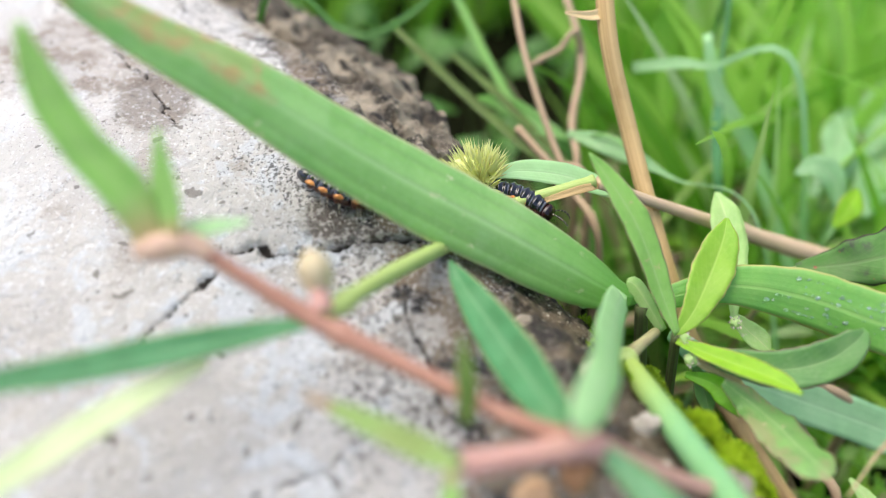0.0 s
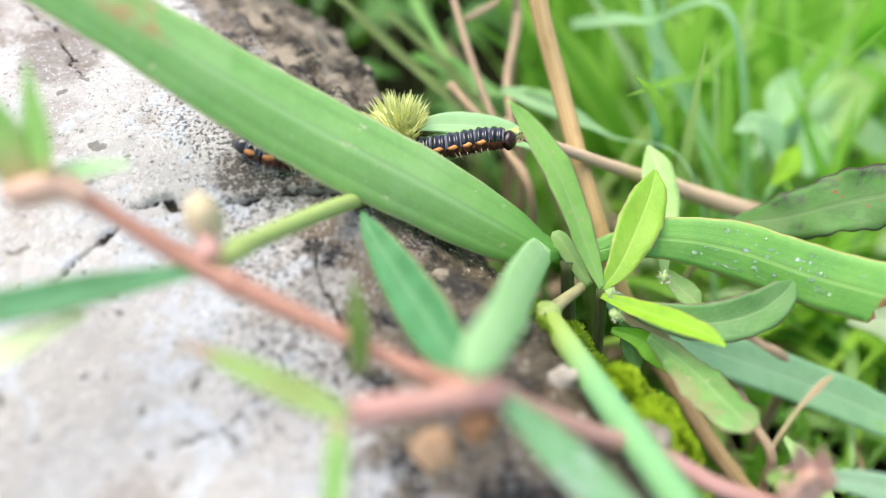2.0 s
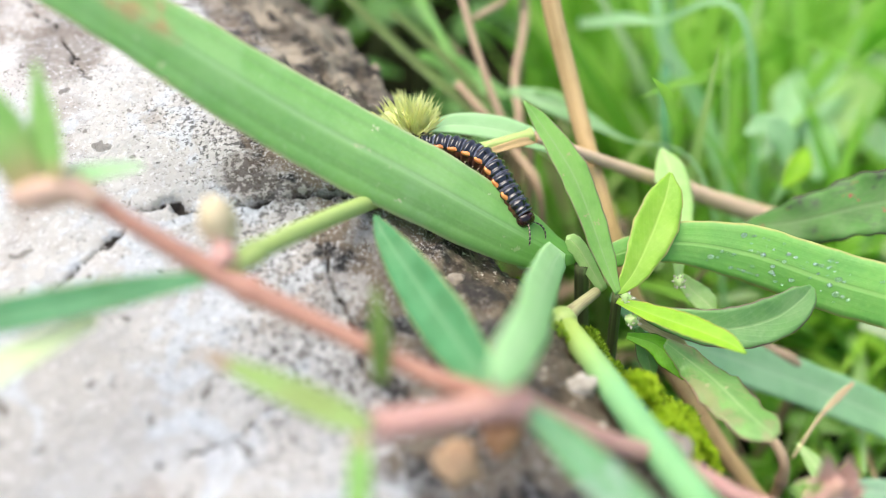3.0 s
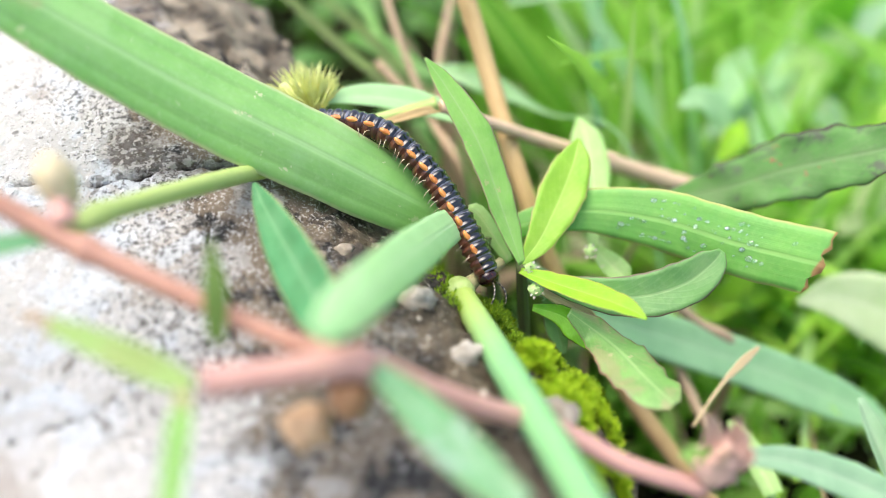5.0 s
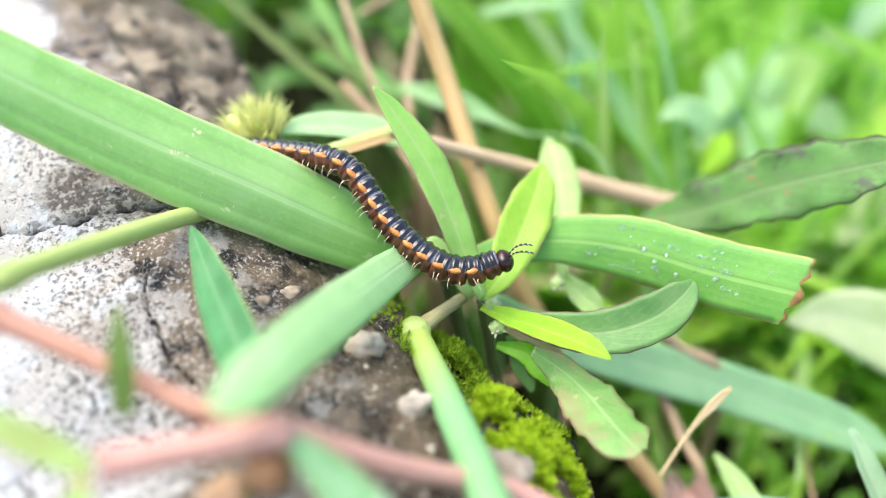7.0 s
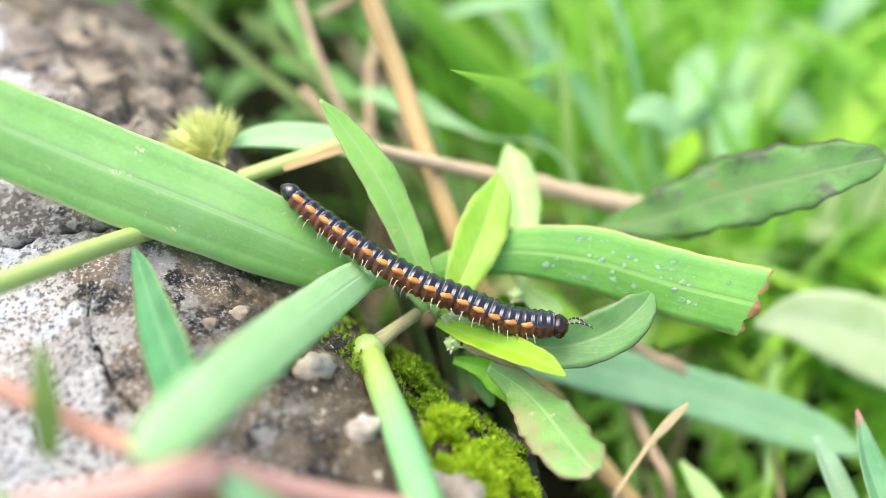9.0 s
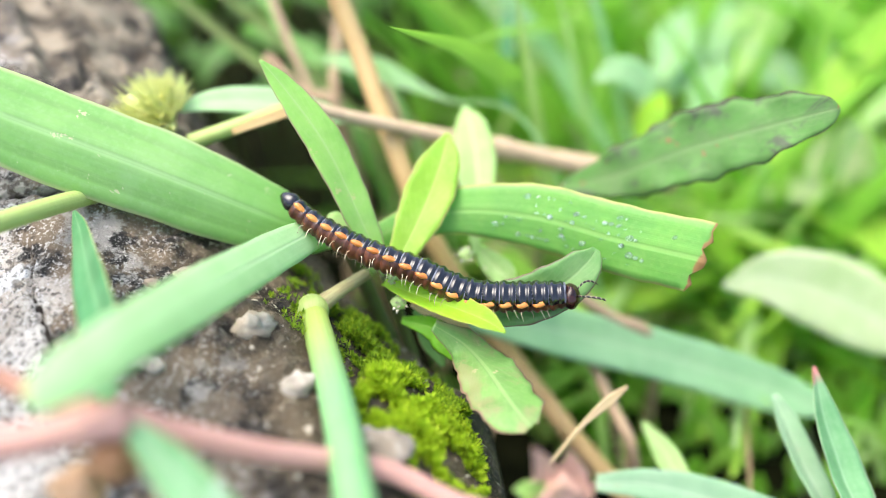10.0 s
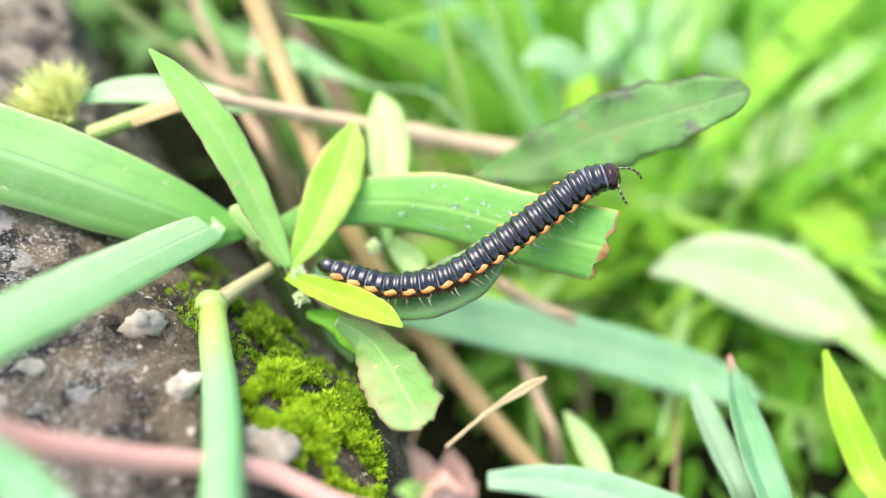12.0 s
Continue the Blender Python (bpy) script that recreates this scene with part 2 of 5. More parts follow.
    colour = n.mix(n.step(n.math("ADD", crack_layer.outputs["Fac"], n.math("MULTIPLY", n.math("SUBTRACT", fine, 0.5), 0.7)), 0.30, 0.62), colour, (0.035, 0.03, 0.026))
    n.link(colour, n.bsdf.inputs["Base Color"])
    n.bsdf.inputs["Roughness"].default_value = 0.85
    n.bsdf.inputs["Specular IOR Level"].default_value = 0.25
    n.bump(n.math("ADD", n.math("MULTIPLY", mid, 1.0), n.math("ADD", n.math("MULTIPLY", fine, 0.6), n.math("MULTIPLY", grit, 0.3))), 1.0, 0.0009)
    return n.mat


def speckled_material(name, a, b, scale, rough=0.8, bump=0.5, distance=0.0005):
    n = Nodes(name)
    x, y = n.noise(scale, 4.0, 0.6), n.noise(scale * 6, 3.0, 0.65)
    colour = n.mix(n.step(x, 0.38, 0.64), a, b)
    colour = n.mix(n.math("MULTIPLY", n.step(y, 0.5, 0.7), 0.4), colour, b)
    n.link(colour, n.bsdf.inputs["Base Color"])
    n.bsdf.inputs["Roughness"].default_value = rough
    n.bump(n.math("ADD", x, n.math("MULTIPLY", y, 0.5)), bump, distance)
    return n.mat


def island_material(name, a, b, c, rough=0.6, glow=0.25):
    n = grass_field_material(name, a, b, c, glow)
    n.node_tree.nodes["Principled BSDF"].inputs["Roughness"].default_value = rough
    return n


STONE = stone_material()


def ground_material():
    """Soil with the shade between the plants put into its near-black colour, passing into short green turf further out.
    """
    n = Nodes("shaded_soil")
    x, y = n.noise(120.0, 4.0, 0.6), n.noise(720.0, 3.0, 0.65)
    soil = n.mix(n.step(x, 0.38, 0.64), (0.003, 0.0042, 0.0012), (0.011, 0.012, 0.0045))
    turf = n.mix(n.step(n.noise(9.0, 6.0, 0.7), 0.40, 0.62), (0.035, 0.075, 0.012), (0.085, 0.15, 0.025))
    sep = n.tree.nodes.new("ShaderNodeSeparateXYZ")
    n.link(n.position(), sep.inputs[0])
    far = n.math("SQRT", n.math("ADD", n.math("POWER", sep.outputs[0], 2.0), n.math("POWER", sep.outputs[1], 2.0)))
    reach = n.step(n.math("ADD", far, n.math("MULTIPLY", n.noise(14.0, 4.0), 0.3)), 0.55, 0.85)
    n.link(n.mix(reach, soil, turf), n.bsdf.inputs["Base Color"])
    n.bsdf.inputs["Roughness"].default_value = 0.8
    n.bsdf.inputs["Specular IOR Level"].default_value = 0.04
    n.bump(n.math("ADD", x, n.math("MULTIPLY", y, 0.5)), 0.5, 0.0005)
    return n.mat


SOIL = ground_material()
PEBBLE = speckled_material("pale_pebble", (0.50, 0.455, 0.38), (0.24, 0.20, 0.15), 260.0)
# base_tint here paints the shadow cast on the blade's base as deeper green
BLADE = leaf_material("broad_blade_green", (0.31, 0.565, 0.185), (0.26, 0.515, 0.16), (0.45, 0.65, 0.34), bands=0.3, veins=9, edge=(0.56, 0.64, 0.34), glow=0.36, spots=(0.70, 0.68, 0.46), tip=(0.93, (0.55, 0.38, 0.20), 0.18), patch=(0.66, 0.92, (0.55, 0.37, 0.19)), rib=0.5, base_tint=(0.34, (0.17, 0.44, 0.07)))
BLADE_PLAIN = leaf_material("blade_green", (0.47, 0.70, 0.38), (0.42, 0.65, 0.33), (0.56, 0.74, 0.47), veins=7, glow=0.38)
BLADE_CUT = leaf_material("dewy_blade_green", (0.185, 0.455, 0.085), (0.15, 0.40, 0.08), (0.32, 0.55, 0.16), veins=8, glow=0.27, edge=(0.46, 0.46, 0.16), tip=(0.982, (0.42, 0.24, 0.10), 0.03))
BLADE_COOL = leaf_material("blue_green_blade", (0.37, 0.63, 0.345), (0.32, 0.57, 0.30), (0.47, 0.68, 0.43), veins=6, glow=0.30)
BLADE_DEEP = leaf_material("deep_green_blade", (0.095, 0.31, 0.125), (0.065, 0.24, 0.085), (0.22, 0.44, 0.22), veins=5, glow=0.26, edge=(0.42, 0.42, 0.18), spec=0.3)
BLADE_RUST = leaf_material("rusty_green_blade", (0.17, 0.40, 0.18), (0.12, 0.31, 0.12), (0.34, 0.52, 0.34), veins=5, glow=0.26, edge=(0.42, 0.42, 0.22), spots=(0.50, 0.30, 0.24), mottle=(0.36, 0.50, 0.40), spec=0.3)
BLADE_SPIKE = leaf_material("spike_green", (0.20, 0.44, 0.20), (0.15, 0.37, 0.16), (0.34, 0.54, 0.32), veins=5, glow=0.28, edge=(0.36, 0.46, 0.28), tip=(0.955, (0.55, 0.24, 0.22), 0.10))
OLIVE_BLADE = leaf_material("olive_blade", (0.13, 0.23, 0.04), (0.10, 0.16, 0.03), (0.20, 0.30, 0.07), veins=5, glow=0.3)
LEAF_ROSY = leaf_material("rosy_based_leaf", (0.30, 0.54, 0.14), (0.25, 0.47, 0.12), (0.42, 0.58, 0.24), glow=0.38, cross=True, base_tint=(0.30, (0.56, 0.38, 0.22)))
BLADE_MINT = leaf_material("mint_blade", (0.36, 0.56, 0.34), (0.30, 0.49, 0.29), (0.50, 0.64, 0.46), veins=6, glow=0.32, spots=(0.50, 0.36, 0.26))
LEAF_FRESH = leaf_material("fresh_leaf_green", (0.36, 0.59, 0.07), (0.29, 0.53, 0.055), (0.50, 0.67, 0.15), glow=0.42, cross=True, edge=(0.50, 0.46, 0.18))
LEAF_LIME = leaf_material("lime_leaf", (0.36, 0.60, 0.03), (0.28, 0.53, 0.025), (0.47, 0.67, 0.09), glow=0.45, cross=True, edge=(0.52, 0.46, 0.12))
LEAF_MID = leaf_material("mid_green_leaf", (0.36, 0.62, 0.16), (0.29, 0.55, 0.13), (0.47, 0.64, 0.27), glow=0.36, cross=True, edge=(0.42, 0.30, 0.22), spots=(0.56, 0.58, 0.26))
LEAF_DUSK = leaf_material("dusky_leaf", (0.23, 0.45, 0.12), (0.16, 0.34, 0.09), (0.38, 0.54, 0.22), glow=0.3, cross=True, edge=(0.36, 0.20, 0.16), spots=(0.55, 0.50, 0.28), mottle=(0.34, 0.34, 0.16))
# backlit half of the drooping leaf: the light is put into this brighter green
LEAF_FOLD = leaf_material("bright_fold_leaf", (0.26, 0.58, 0.04), (0.18, 0.46, 0.03), (0.40, 0.66, 0.12), glow=0.45, cross=True, edge=(0.06, 0.07, 0.03))
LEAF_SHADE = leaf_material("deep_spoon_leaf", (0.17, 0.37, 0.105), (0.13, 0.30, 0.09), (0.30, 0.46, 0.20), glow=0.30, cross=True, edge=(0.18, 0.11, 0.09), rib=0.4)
LEAF_DARK = leaf_material("dark_leaf", (0.125, 0.30, 0.07), (0.10, 0.235, 0.06), (0.22, 0.30, 0.14), glow=0.22, rough=0.5, cross=True, edge=(0.055, 0.03, 0.035), spots=(0.42, 0.10, 0.09), rib=0.35, spec=0.22, mottle=(0.095, 0.09, 0.08))
LEAF_WORN = leaf_material("worn_yellow_leaf", (0.35, 0.52, 0.16), (0.33, 0.44, 0.13), (0.50, 0.56, 0.27), glow=0.35, cross=True, tip=(0.78, (0.45, 0.33, 0.2), 0.18))
LEAF_CREAM = leaf_material("cream_leaf", (0.68, 0.74, 0.50), (0.60, 0.69, 0.41), (0.78, 0.80, 0.63), glow=0.45, cross=True)
# leaf green darkened to carry the shade behind the stone
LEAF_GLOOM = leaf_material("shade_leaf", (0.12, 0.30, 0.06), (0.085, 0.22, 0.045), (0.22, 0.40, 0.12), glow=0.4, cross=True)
LEAF_MINT = leaf_material("mint_leaf", (0.42, 0.64, 0.36), (0.35, 0.57, 0.29), (0.55, 0.70, 0.47), glow=0.42, cross=True)
LEAF_PALE = leaf_material("pale_leaf", (0.50, 0.68, 0.28), (0.42, 0.63, 0.23), (0.68, 0.77, 0.44), glow=0.42, cross=True, spots=(0.68, 0.70, 0.50))
STRAW = stem_material("straw", (0.62, 0.44, 0.21), (0.40, 0.25, 0.10), 0.38, 0.75)
STRAW_DULL = stem_material("dull_straw", (0.50, 0.37, 0.24), (0.34, 0.235, 0.145), 0.6)
STRAW_ROSY = stem_material("rosy_straw", (0.66, 0.49, 0.33), (0.52, 0.37, 0.23), 0.5, 0.6)
STRAW_PALE = stem_material("bleached_straw", (0.74, 0.58, 0.33), (0.58, 0.42, 0.20), 0.6)
PINK = stem_material("red_runner_skin", (0.43, 0.23, 0.165), (0.31, 0.15, 0.105), 0.35, 0.6, glow=0.1)
PINK_PALE = stem_material("rosy_skin", (0.54, 0.315, 0.265), (0.42, 0.22, 0.185), 0.35, 0.6, glow=0.1)
SHEATH = stem_material("rosy_sheath", (0.60, 0.41, 0.31), (0.50, 0.34, 0.22), 0.5, 0.6, glow=0.1)
HUSK_PINK = stem_material("dusty_pink_husk", (0.64, 0.40, 0.34), (0.44, 0.33, 0.21), 0.6)
SHOOT_STEM = stem_material("mint_shoot", (0.21, 0.44, 0.19), (0.17, 0.38, 0.155), 0.5, 0.5, glow=0.12, start=(0.45, (0.36, 0.47, 0.10)))
GREEN_STEM = stem_material("green_stem", (0.28, 0.52, 0.19), (0.23, 0.46, 0.17), 0.5, 0.5, glow=0.12)
PALE_STEM = stem_material("pale_green_stem", (0.41, 0.52, 0.17), (0.34, 0.45, 0.125), 0.4, 0.6, glow=0.12)
OLIVE_STEM = stem_material("olive_stem", (0.42, 0.41, 0.20), (0.30, 0.24, 0.13), 0.5)
DARK_STEM = stem_material("dark_olive_stem", (0.12, 0.17, 0.055), (0.085, 0.10, 0.04), 0.6)
BUD = stem_material("cream_bud", (0.70, 0.58, 0.37), (0.52, 0.42, 0.22), 0.5, 0.6)
HUSK_TAN = stem_material("tan_husk", (0.56, 0.37, 0.22), (0.42, 0.26, 0.14), 0.6)
BROWN_BUD = stem_material("brown_husk", (0.42, 0.22, 0.11), (0.28, 0.14, 0.07), 0.6)
BURR = stem_material("yellow_green_burr", (0.66, 0.70, 0.30), (0.56, 0.57, 0.20), 0.7, glow=0.4)
# shaded copy of the meadow green: the shade is in the colour
FIELD_SHADED = grass_field_material("shaded_meadow_green", (0.16, 0.42, 0.035), (0.34, 0.64, 0.085), (0.52, 0.70, 0.24), 0.46)
FIELD = grass_field_material("meadow_green", (0.25, 0.57, 0.06), (0.50, 0.80, 0.15), (0.74, 0.84, 0.52), 0.48)
UNDER_GREEN = grass_field_material("undergrowth_green", (0.12, 0.32, 0.04), (0.25, 0.50, 0.09), (0.44, 0.64, 0.20), 0.45)
UNDER_LIME = grass_field_material("undergrowth_lime", (0.33, 0.62, 0.06), (0.48, 0.76, 0.11), (0.62, 0.82, 0.24), 0.48)
UNDER_PALE = grass_field_material("undergrowth_pale", (0.42, 0.64, 0.24), (0.56, 0.72, 0.38), (0.66, 0.72, 0.46), 0.45)
UNDER_TAN = grass_field_material("undergrowth_tan", (0.40, 0.29, 0.18), (0.56, 0.43, 0.29), (0.62, 0.52, 0.38), 0.3)
MOSS = island_material("moss_green", (0.30, 0.48, 0.02), (0.60, 0.77, 0.035), (0.76, 0.85, 0.08), glow=0.42)
MOSS_DEEP = island_material("deep_moss_green", (0.14, 0.26, 0.015), (0.32, 0.49, 0.025), (0.54, 0.66, 0.04), glow=0.35)
FLOWER = speckled_material("white_floret", (0.62, 0.58, 0.50), (0.46, 0.42, 0.32), 900.0)


def water_material():
    n = Nodes("dew_water")
    n.bsdf.inputs["Base Color"].default_value = (0.90, 1.0, 0.96, 1.0)
    n.bsdf.inputs["Transmission Weight"].default_value = 0.90
    n.bsdf.inputs["IOR"].default_value = 1.33
    n.bsdf.inputs["Roughness"].default_value = 0.04
    return n.mat


WATER = water_material()


def shell_material():
    """Black polished shell with a bluish gloss and fine lengthwise scratches."""
    n = Nodes("black_shell")
    colour = n.mix(n.step(n.noise(600.0, 3.0), 0.45, 0.7), (0.004, 0.0035, 0.006), (0.012, 0.010, 0.013))
    n.link(colour, n.bsdf.inputs["Base Color"])
    n.link(n.math("ADD", 0.08, n.math("MULTIPLY", n.noise(1700.0, 3.0), 0.14)), n.bsdf.inputs["Roughness"])
    n.bsdf.inputs["Specular IOR Level"].default_value = 0.6
    n.bsdf.inputs["Coat Weight"].default_value = 0.4
    n.bsdf.inputs["Coat Roughness"].default_value = 0.08
    n.bsdf.inputs["Coat IOR"].default_value = 1.6
    n.bump(n.math("ADD", n.noise(2200.0, 2.0), n.noise(700.0, 2.0)), 0.35, 0.00006)
    return n.mat


def plain_material(name, colour, other, rough, scale=900.0):
    n = Nodes(name)
    n.link(n.mix(n.step(n.noise(scale, 3.0), 0.4, 0.65), colour, other), n.bsdf.inputs["Base Color"])
    n.bsdf.inputs["Roughness"].default_value = rough
    n.bump(n.noise(scale * 3, 2.0), 0.2, 0.00005)
    return n.mat


SHELL = shell_material()
BELLY = plain_material("red_brown_flank", (0.055, 0.020, 0.013), (0.13, 0.042, 0.022), 0.3)
# joint skin made pale to stand in for the gleam lines between rings
JOINT_GLEAM = plain_material("pale_joint_gleam", (0.20, 0.205, 0.25), (0.06, 0.062, 0.08), 0.2, 1100.0)
KEEL = plain_material("orange_keel", (0.64, 0.265, 0.065), (0.52, 0.17, 0.035), 0.35)
LEG = plain_material("amber_leg", (0.60, 0.52, 0.38), (0.40, 0.29, 0.18), 0.3)
HEADSKIN = plain_material("dark_red_head", (0.010, 0.004, 0.004), (0.035, 0.010, 0.008), 0.15)
FEELER = plain_material("dark_feeler", (0.015, 0.012, 0.012), (0.05, 0.04, 0.035), 0.35)


# ---- mesh helpers ----
def mesh_object(name, verts, faces, material, uvs=None, smooth=True):
    me = bpy.data.meshes.new(name)
    me.from_pydata([tuple(v) for v in verts], [], faces)
    if uvs is not None:
        layer = me.uv_layers.new(name="uv")
        loops = np.empty(len(me.loops), dtype=np.int32)
        me.loops.foreach_get("vertex_index", loops)
        layer.data.foreach_set("uv", np.asarray(uvs, dtype=np.float32)[loops].ravel())
    if smooth:
        me.polygons.foreach_set("use_smooth", [True] * len(me.polygons))
    me.materials.append(material)
    me.update()
    return new(name, me)


def thing(name, place, label, category, group=""):
    """An Empty at a thing's base, in millimetres."""
    ob = new(name)
    ob.empty_display_size = 0.005
    ob.location = Vector(place) * MM
    return tagged(ob, label, category, group)


def under(ob, parent, label=""):
    """Makes ob, built in world space, a part of parent."""
    ob.parent = parent
    ob.matrix_parent_inverse = Matrix.Translation(-parent.location)
    return tagged(ob, label)


def smooth_curve(points, count):
    """Points spread evenly along a Catmull-Rom curve through the given points (rows of any width)."""
    p = np.asarray(points, float)
    p = np.vstack([2 * p[0] - p[1], p, 2 * p[-1] - p[-2]])
    fine = []
    for i in range(1, len(p) - 2):
        for s in np.linspace(0, 1, 24, endpoint=False):
            a, b, c, d = p[i - 1 : i + 3]
            fine.append(0.5 * (2 * b + (c - a) * s + (2 * a - 5 * b + 4 * c - d) * s**2 + (3 * b - a - 3 * c + d) * s**3))
    fine.append(p[-2])
    fine = np.array(fine)
    length = np.r_[0, np.cumsum(np.linalg.norm(np.diff(fine[:, :3], axis=0), axis=1))]
    at = np.linspace(0, length[-1], count)
    return np.stack([np.interp(at, length, fine[:, k]) for k in range(fine.shape[1])], 1)


def unit(v):
    v = np.asarray(v, float)
    return v / np.maximum(np.linalg.norm(v, axis=-1, keepdims=True), 1e-9)


TO_EYE = (0.0, -0.74, 0.67)


def blade(name, points, widths, material, face=TO_EYE, fold=0.12, arch=0.0, thick=0.22, wavy=0.0, count=36, twist=(0, 0), seed=0, ragged=0.0, slant=0.0, crinkle=0.014):
    """A leaf blade along points (mm) with widths (mm) at them; fold: depth of the V along its midrib, arch: of its bow, as parts of the width."""
    rng = np.random.default_rng(seed + len(points))
    rows = smooth_curve([(*p, w) for p, w in zip(points, widths)], count)
    c, w = rows[:, :3], np.maximum(rows[:, 3], 0.12)
    tangent = unit(np.gradient(c, axis=0))
    side = unit(np.cross(tangent, np.asarray(face, float)))
    normal = unit(np.cross(side, tangent))
    turn = np.radians(np.linspace(twist[0], twist[1], count))[:, None]
    side, normal = np.cos(turn) * side + np.sin(turn) * normal, np.cos(turn) * normal - np.sin(turn) * side
    m = 9
    across = np.linspace(-1, 1, m)
    phase = rng.uniform(0, 6.28, 4)
    torn = ragged * rng.uniform(-1, 0.4, m)
    verts, uvs, faces = [], [], []
    for layer in (0, 1):
        for i in range(count):
            s = i / (count - 1)
            for j, a in enumerate(across):
                lift = fold * abs(a) * w[i] + arch * (1 - a * a) * w[i]
                ripple = wavy * w[i] * abs(a) ** 2 * (math.sin(17 * s + phase[0] + (a > 0) * 2.1) + 0.6 * math.sin(41 * s + phase[1] + (a > 0) * 1.3)) * 0.5
                edge = 1.0 + (crinkle if abs(a) == 1 else 0) * (math.sin(29 * s + phase[2] + 2 * a) + 0.7 * math.sin(67 * s + phase[3] + a))
                thin = thick * (1 - 0.8 * a * a) * (0.35 + 0.65 * min(1, w[i] / 3))
                q = c[i] + side[i] * a * edge * w[i] / 2 + normal[i] * (lift + ripple + (0.5 - layer) * thin)
                if ragged:
                    q = q + tangent[i] * (slant * a + (torn[j] if i == count - 1 else 0.0)) * max(0.0, (i - count + 9) / 8)
                verts.append(q * MM)
                uvs.append((0.5 + a / 2, s))
    n = count * m
    for i in range(count - 1):
        for j in range(m - 1):
            a = i * m + j
            faces.append((a, a + 1, a + m + 1, a + m))
            faces.append((n + a, n + a + m, n + a + m + 1, n + a + 1))
        for j in (0, m - 1):
            a = i * m + j
            faces.append((a, a + m, n + a + m, n + a) if j == 0 else (a, n + a, n + a + m, a + m))
    for i in (0, count - 1):
        for j in range(m - 1):
            a = i * m + j
            faces.append((a, n + a, n + a + 1, a + 1) if i == 0 else (a, a + 1, n + a + 1, n + a))
    return mesh_object(name, verts, faces, material, uvs)


def stalk(name, points, widths, material, sides=12, count=40, nodes=(), swell=1.35, bumpy=0.01, seed=0):
    """A round stem along points (mm) with diameters (mm); nodes: places along it, 0 to 1, where it swells."""
    rows = smooth_curve([(*p, w) for p, w in zip(points, widths)], count)
    c, w = rows[:, :3], rows[:, 3].copy()
    for k in nodes:
        s = np.linspace(0, 1, count)
        w *= 1 + (swell - 1) * np.exp(-(((s - k) * count / 1.3) ** 2))
    tangent = unit(np.gradient(c, axis=0))
    ref = np.array((0.3, -0.7, 0.65))
    side = unit(np.cross(tangent, ref))
    normal = np.cross(side, tangent)
    rng = np.random.default_rng(seed + count)
    wob = 1 + bumpy * rng.normal(size=(count, sides))
    verts, uvs, faces = [], [], []
    for i in range(count):
        for j in range(sides):
            a = 2 * math.pi * j / sides
            verts.append((c[i] + (side[i] * math.cos(a) + normal[i] * math.sin(a)) * w[i] / 2 * wob[i, j]) * MM)
            uvs.append((j / sides, i / (count - 1)))
    for i in range(count - 1):
        for j in range(sides):
            a, b = i * sides + j, i * sides + (j + 1) % sides
            faces.append((a, b, b + sides, a + sides))
    faces.append(tuple(range(sides))[::-1])
    faces.append(tuple(range((count - 1) * sides, count * sides)))
    return mesh_object(name, verts, faces, material, uvs)


def lump(name, centre, radii, material, rough=0.12, axis=(0, 0, 1), seed=0, rings=14, sides=18, sharp=0.0):
    """A rounded, uneven body about an axis, such as a bud, a husk or a pebble; sharp draws its end to a point."""
    turn = Vector((0, 0, 1)).rotation_difference(Vector(axis))
    off = Vector((seed * 7.3, seed * 3.1, seed * 1.7))
    verts, uvs, faces = [], [], []
    for i in range(rings + 1):
        f = math.pi * i / rings
        for j in range(sides):
            a = 2 * math.pi * j / sides
            d = Vector((math.sin(f) * math.cos(a), math.sin(f) * math.sin(a), math.cos(f)))
            r = 1 + rough * (noise.noise(d * 1.7 + off) + 0.5 * noise.noise(d * 4.0 + off))
            slim = 1 - sharp * max(0, d.z) ** 0.7
            q = turn @ Vector((d.x * radii[0] * r * slim, d.y * radii[1] * r * slim, d.z * radii[2] * r))
            verts.append((Vector(centre) + q) * MM)
            uvs.append((j / sides, i / rings))
    for i in range(rings):
        for j in range(sides):
            a, b = i * sides + j, i * sides + (j + 1) % sides
            faces.append((a, a + sides, b + sides, b))
    return mesh_object(name, verts, faces, material, uvs)


# ---- ground and stone ----
def stepped(parts):
    """Coordinates from (start, stop, step) stretches."""
    out = []
    for a, b, s in parts:
        out += list(np.arange(a, b, s))
    return np.array(out + [parts[-1][1]])


def build_ground():
    far = [2000 * 1.9**k for k in range(12)]
    axis = np.r_[[-v for v in far[::-1]], np.arange(-600, 700, 25.0), far]
    xs, ys = np.meshgrid(axis, axis)
    verts = [(x * MM, y * MM, (1.5 * noise.noise((x / 60, y / 60, 3.0)) if abs(x) < 700 and abs(y) < 700 else 0.0) * MM) for x, y in zip(xs.ravel(), ys.ravel())]
    n = len(axis)
    faces = [(i * n + j, i * n + j + 1, (i + 1) * n + j + 1, (i + 1) * n + j) for i in range(n - 1) for j in range(n - 1)]
    tagged(mesh_object("ground", verts, faces, SOIL), "soil under the grass, near-black to stand in for the plants' shade", "ground", kind="structure")


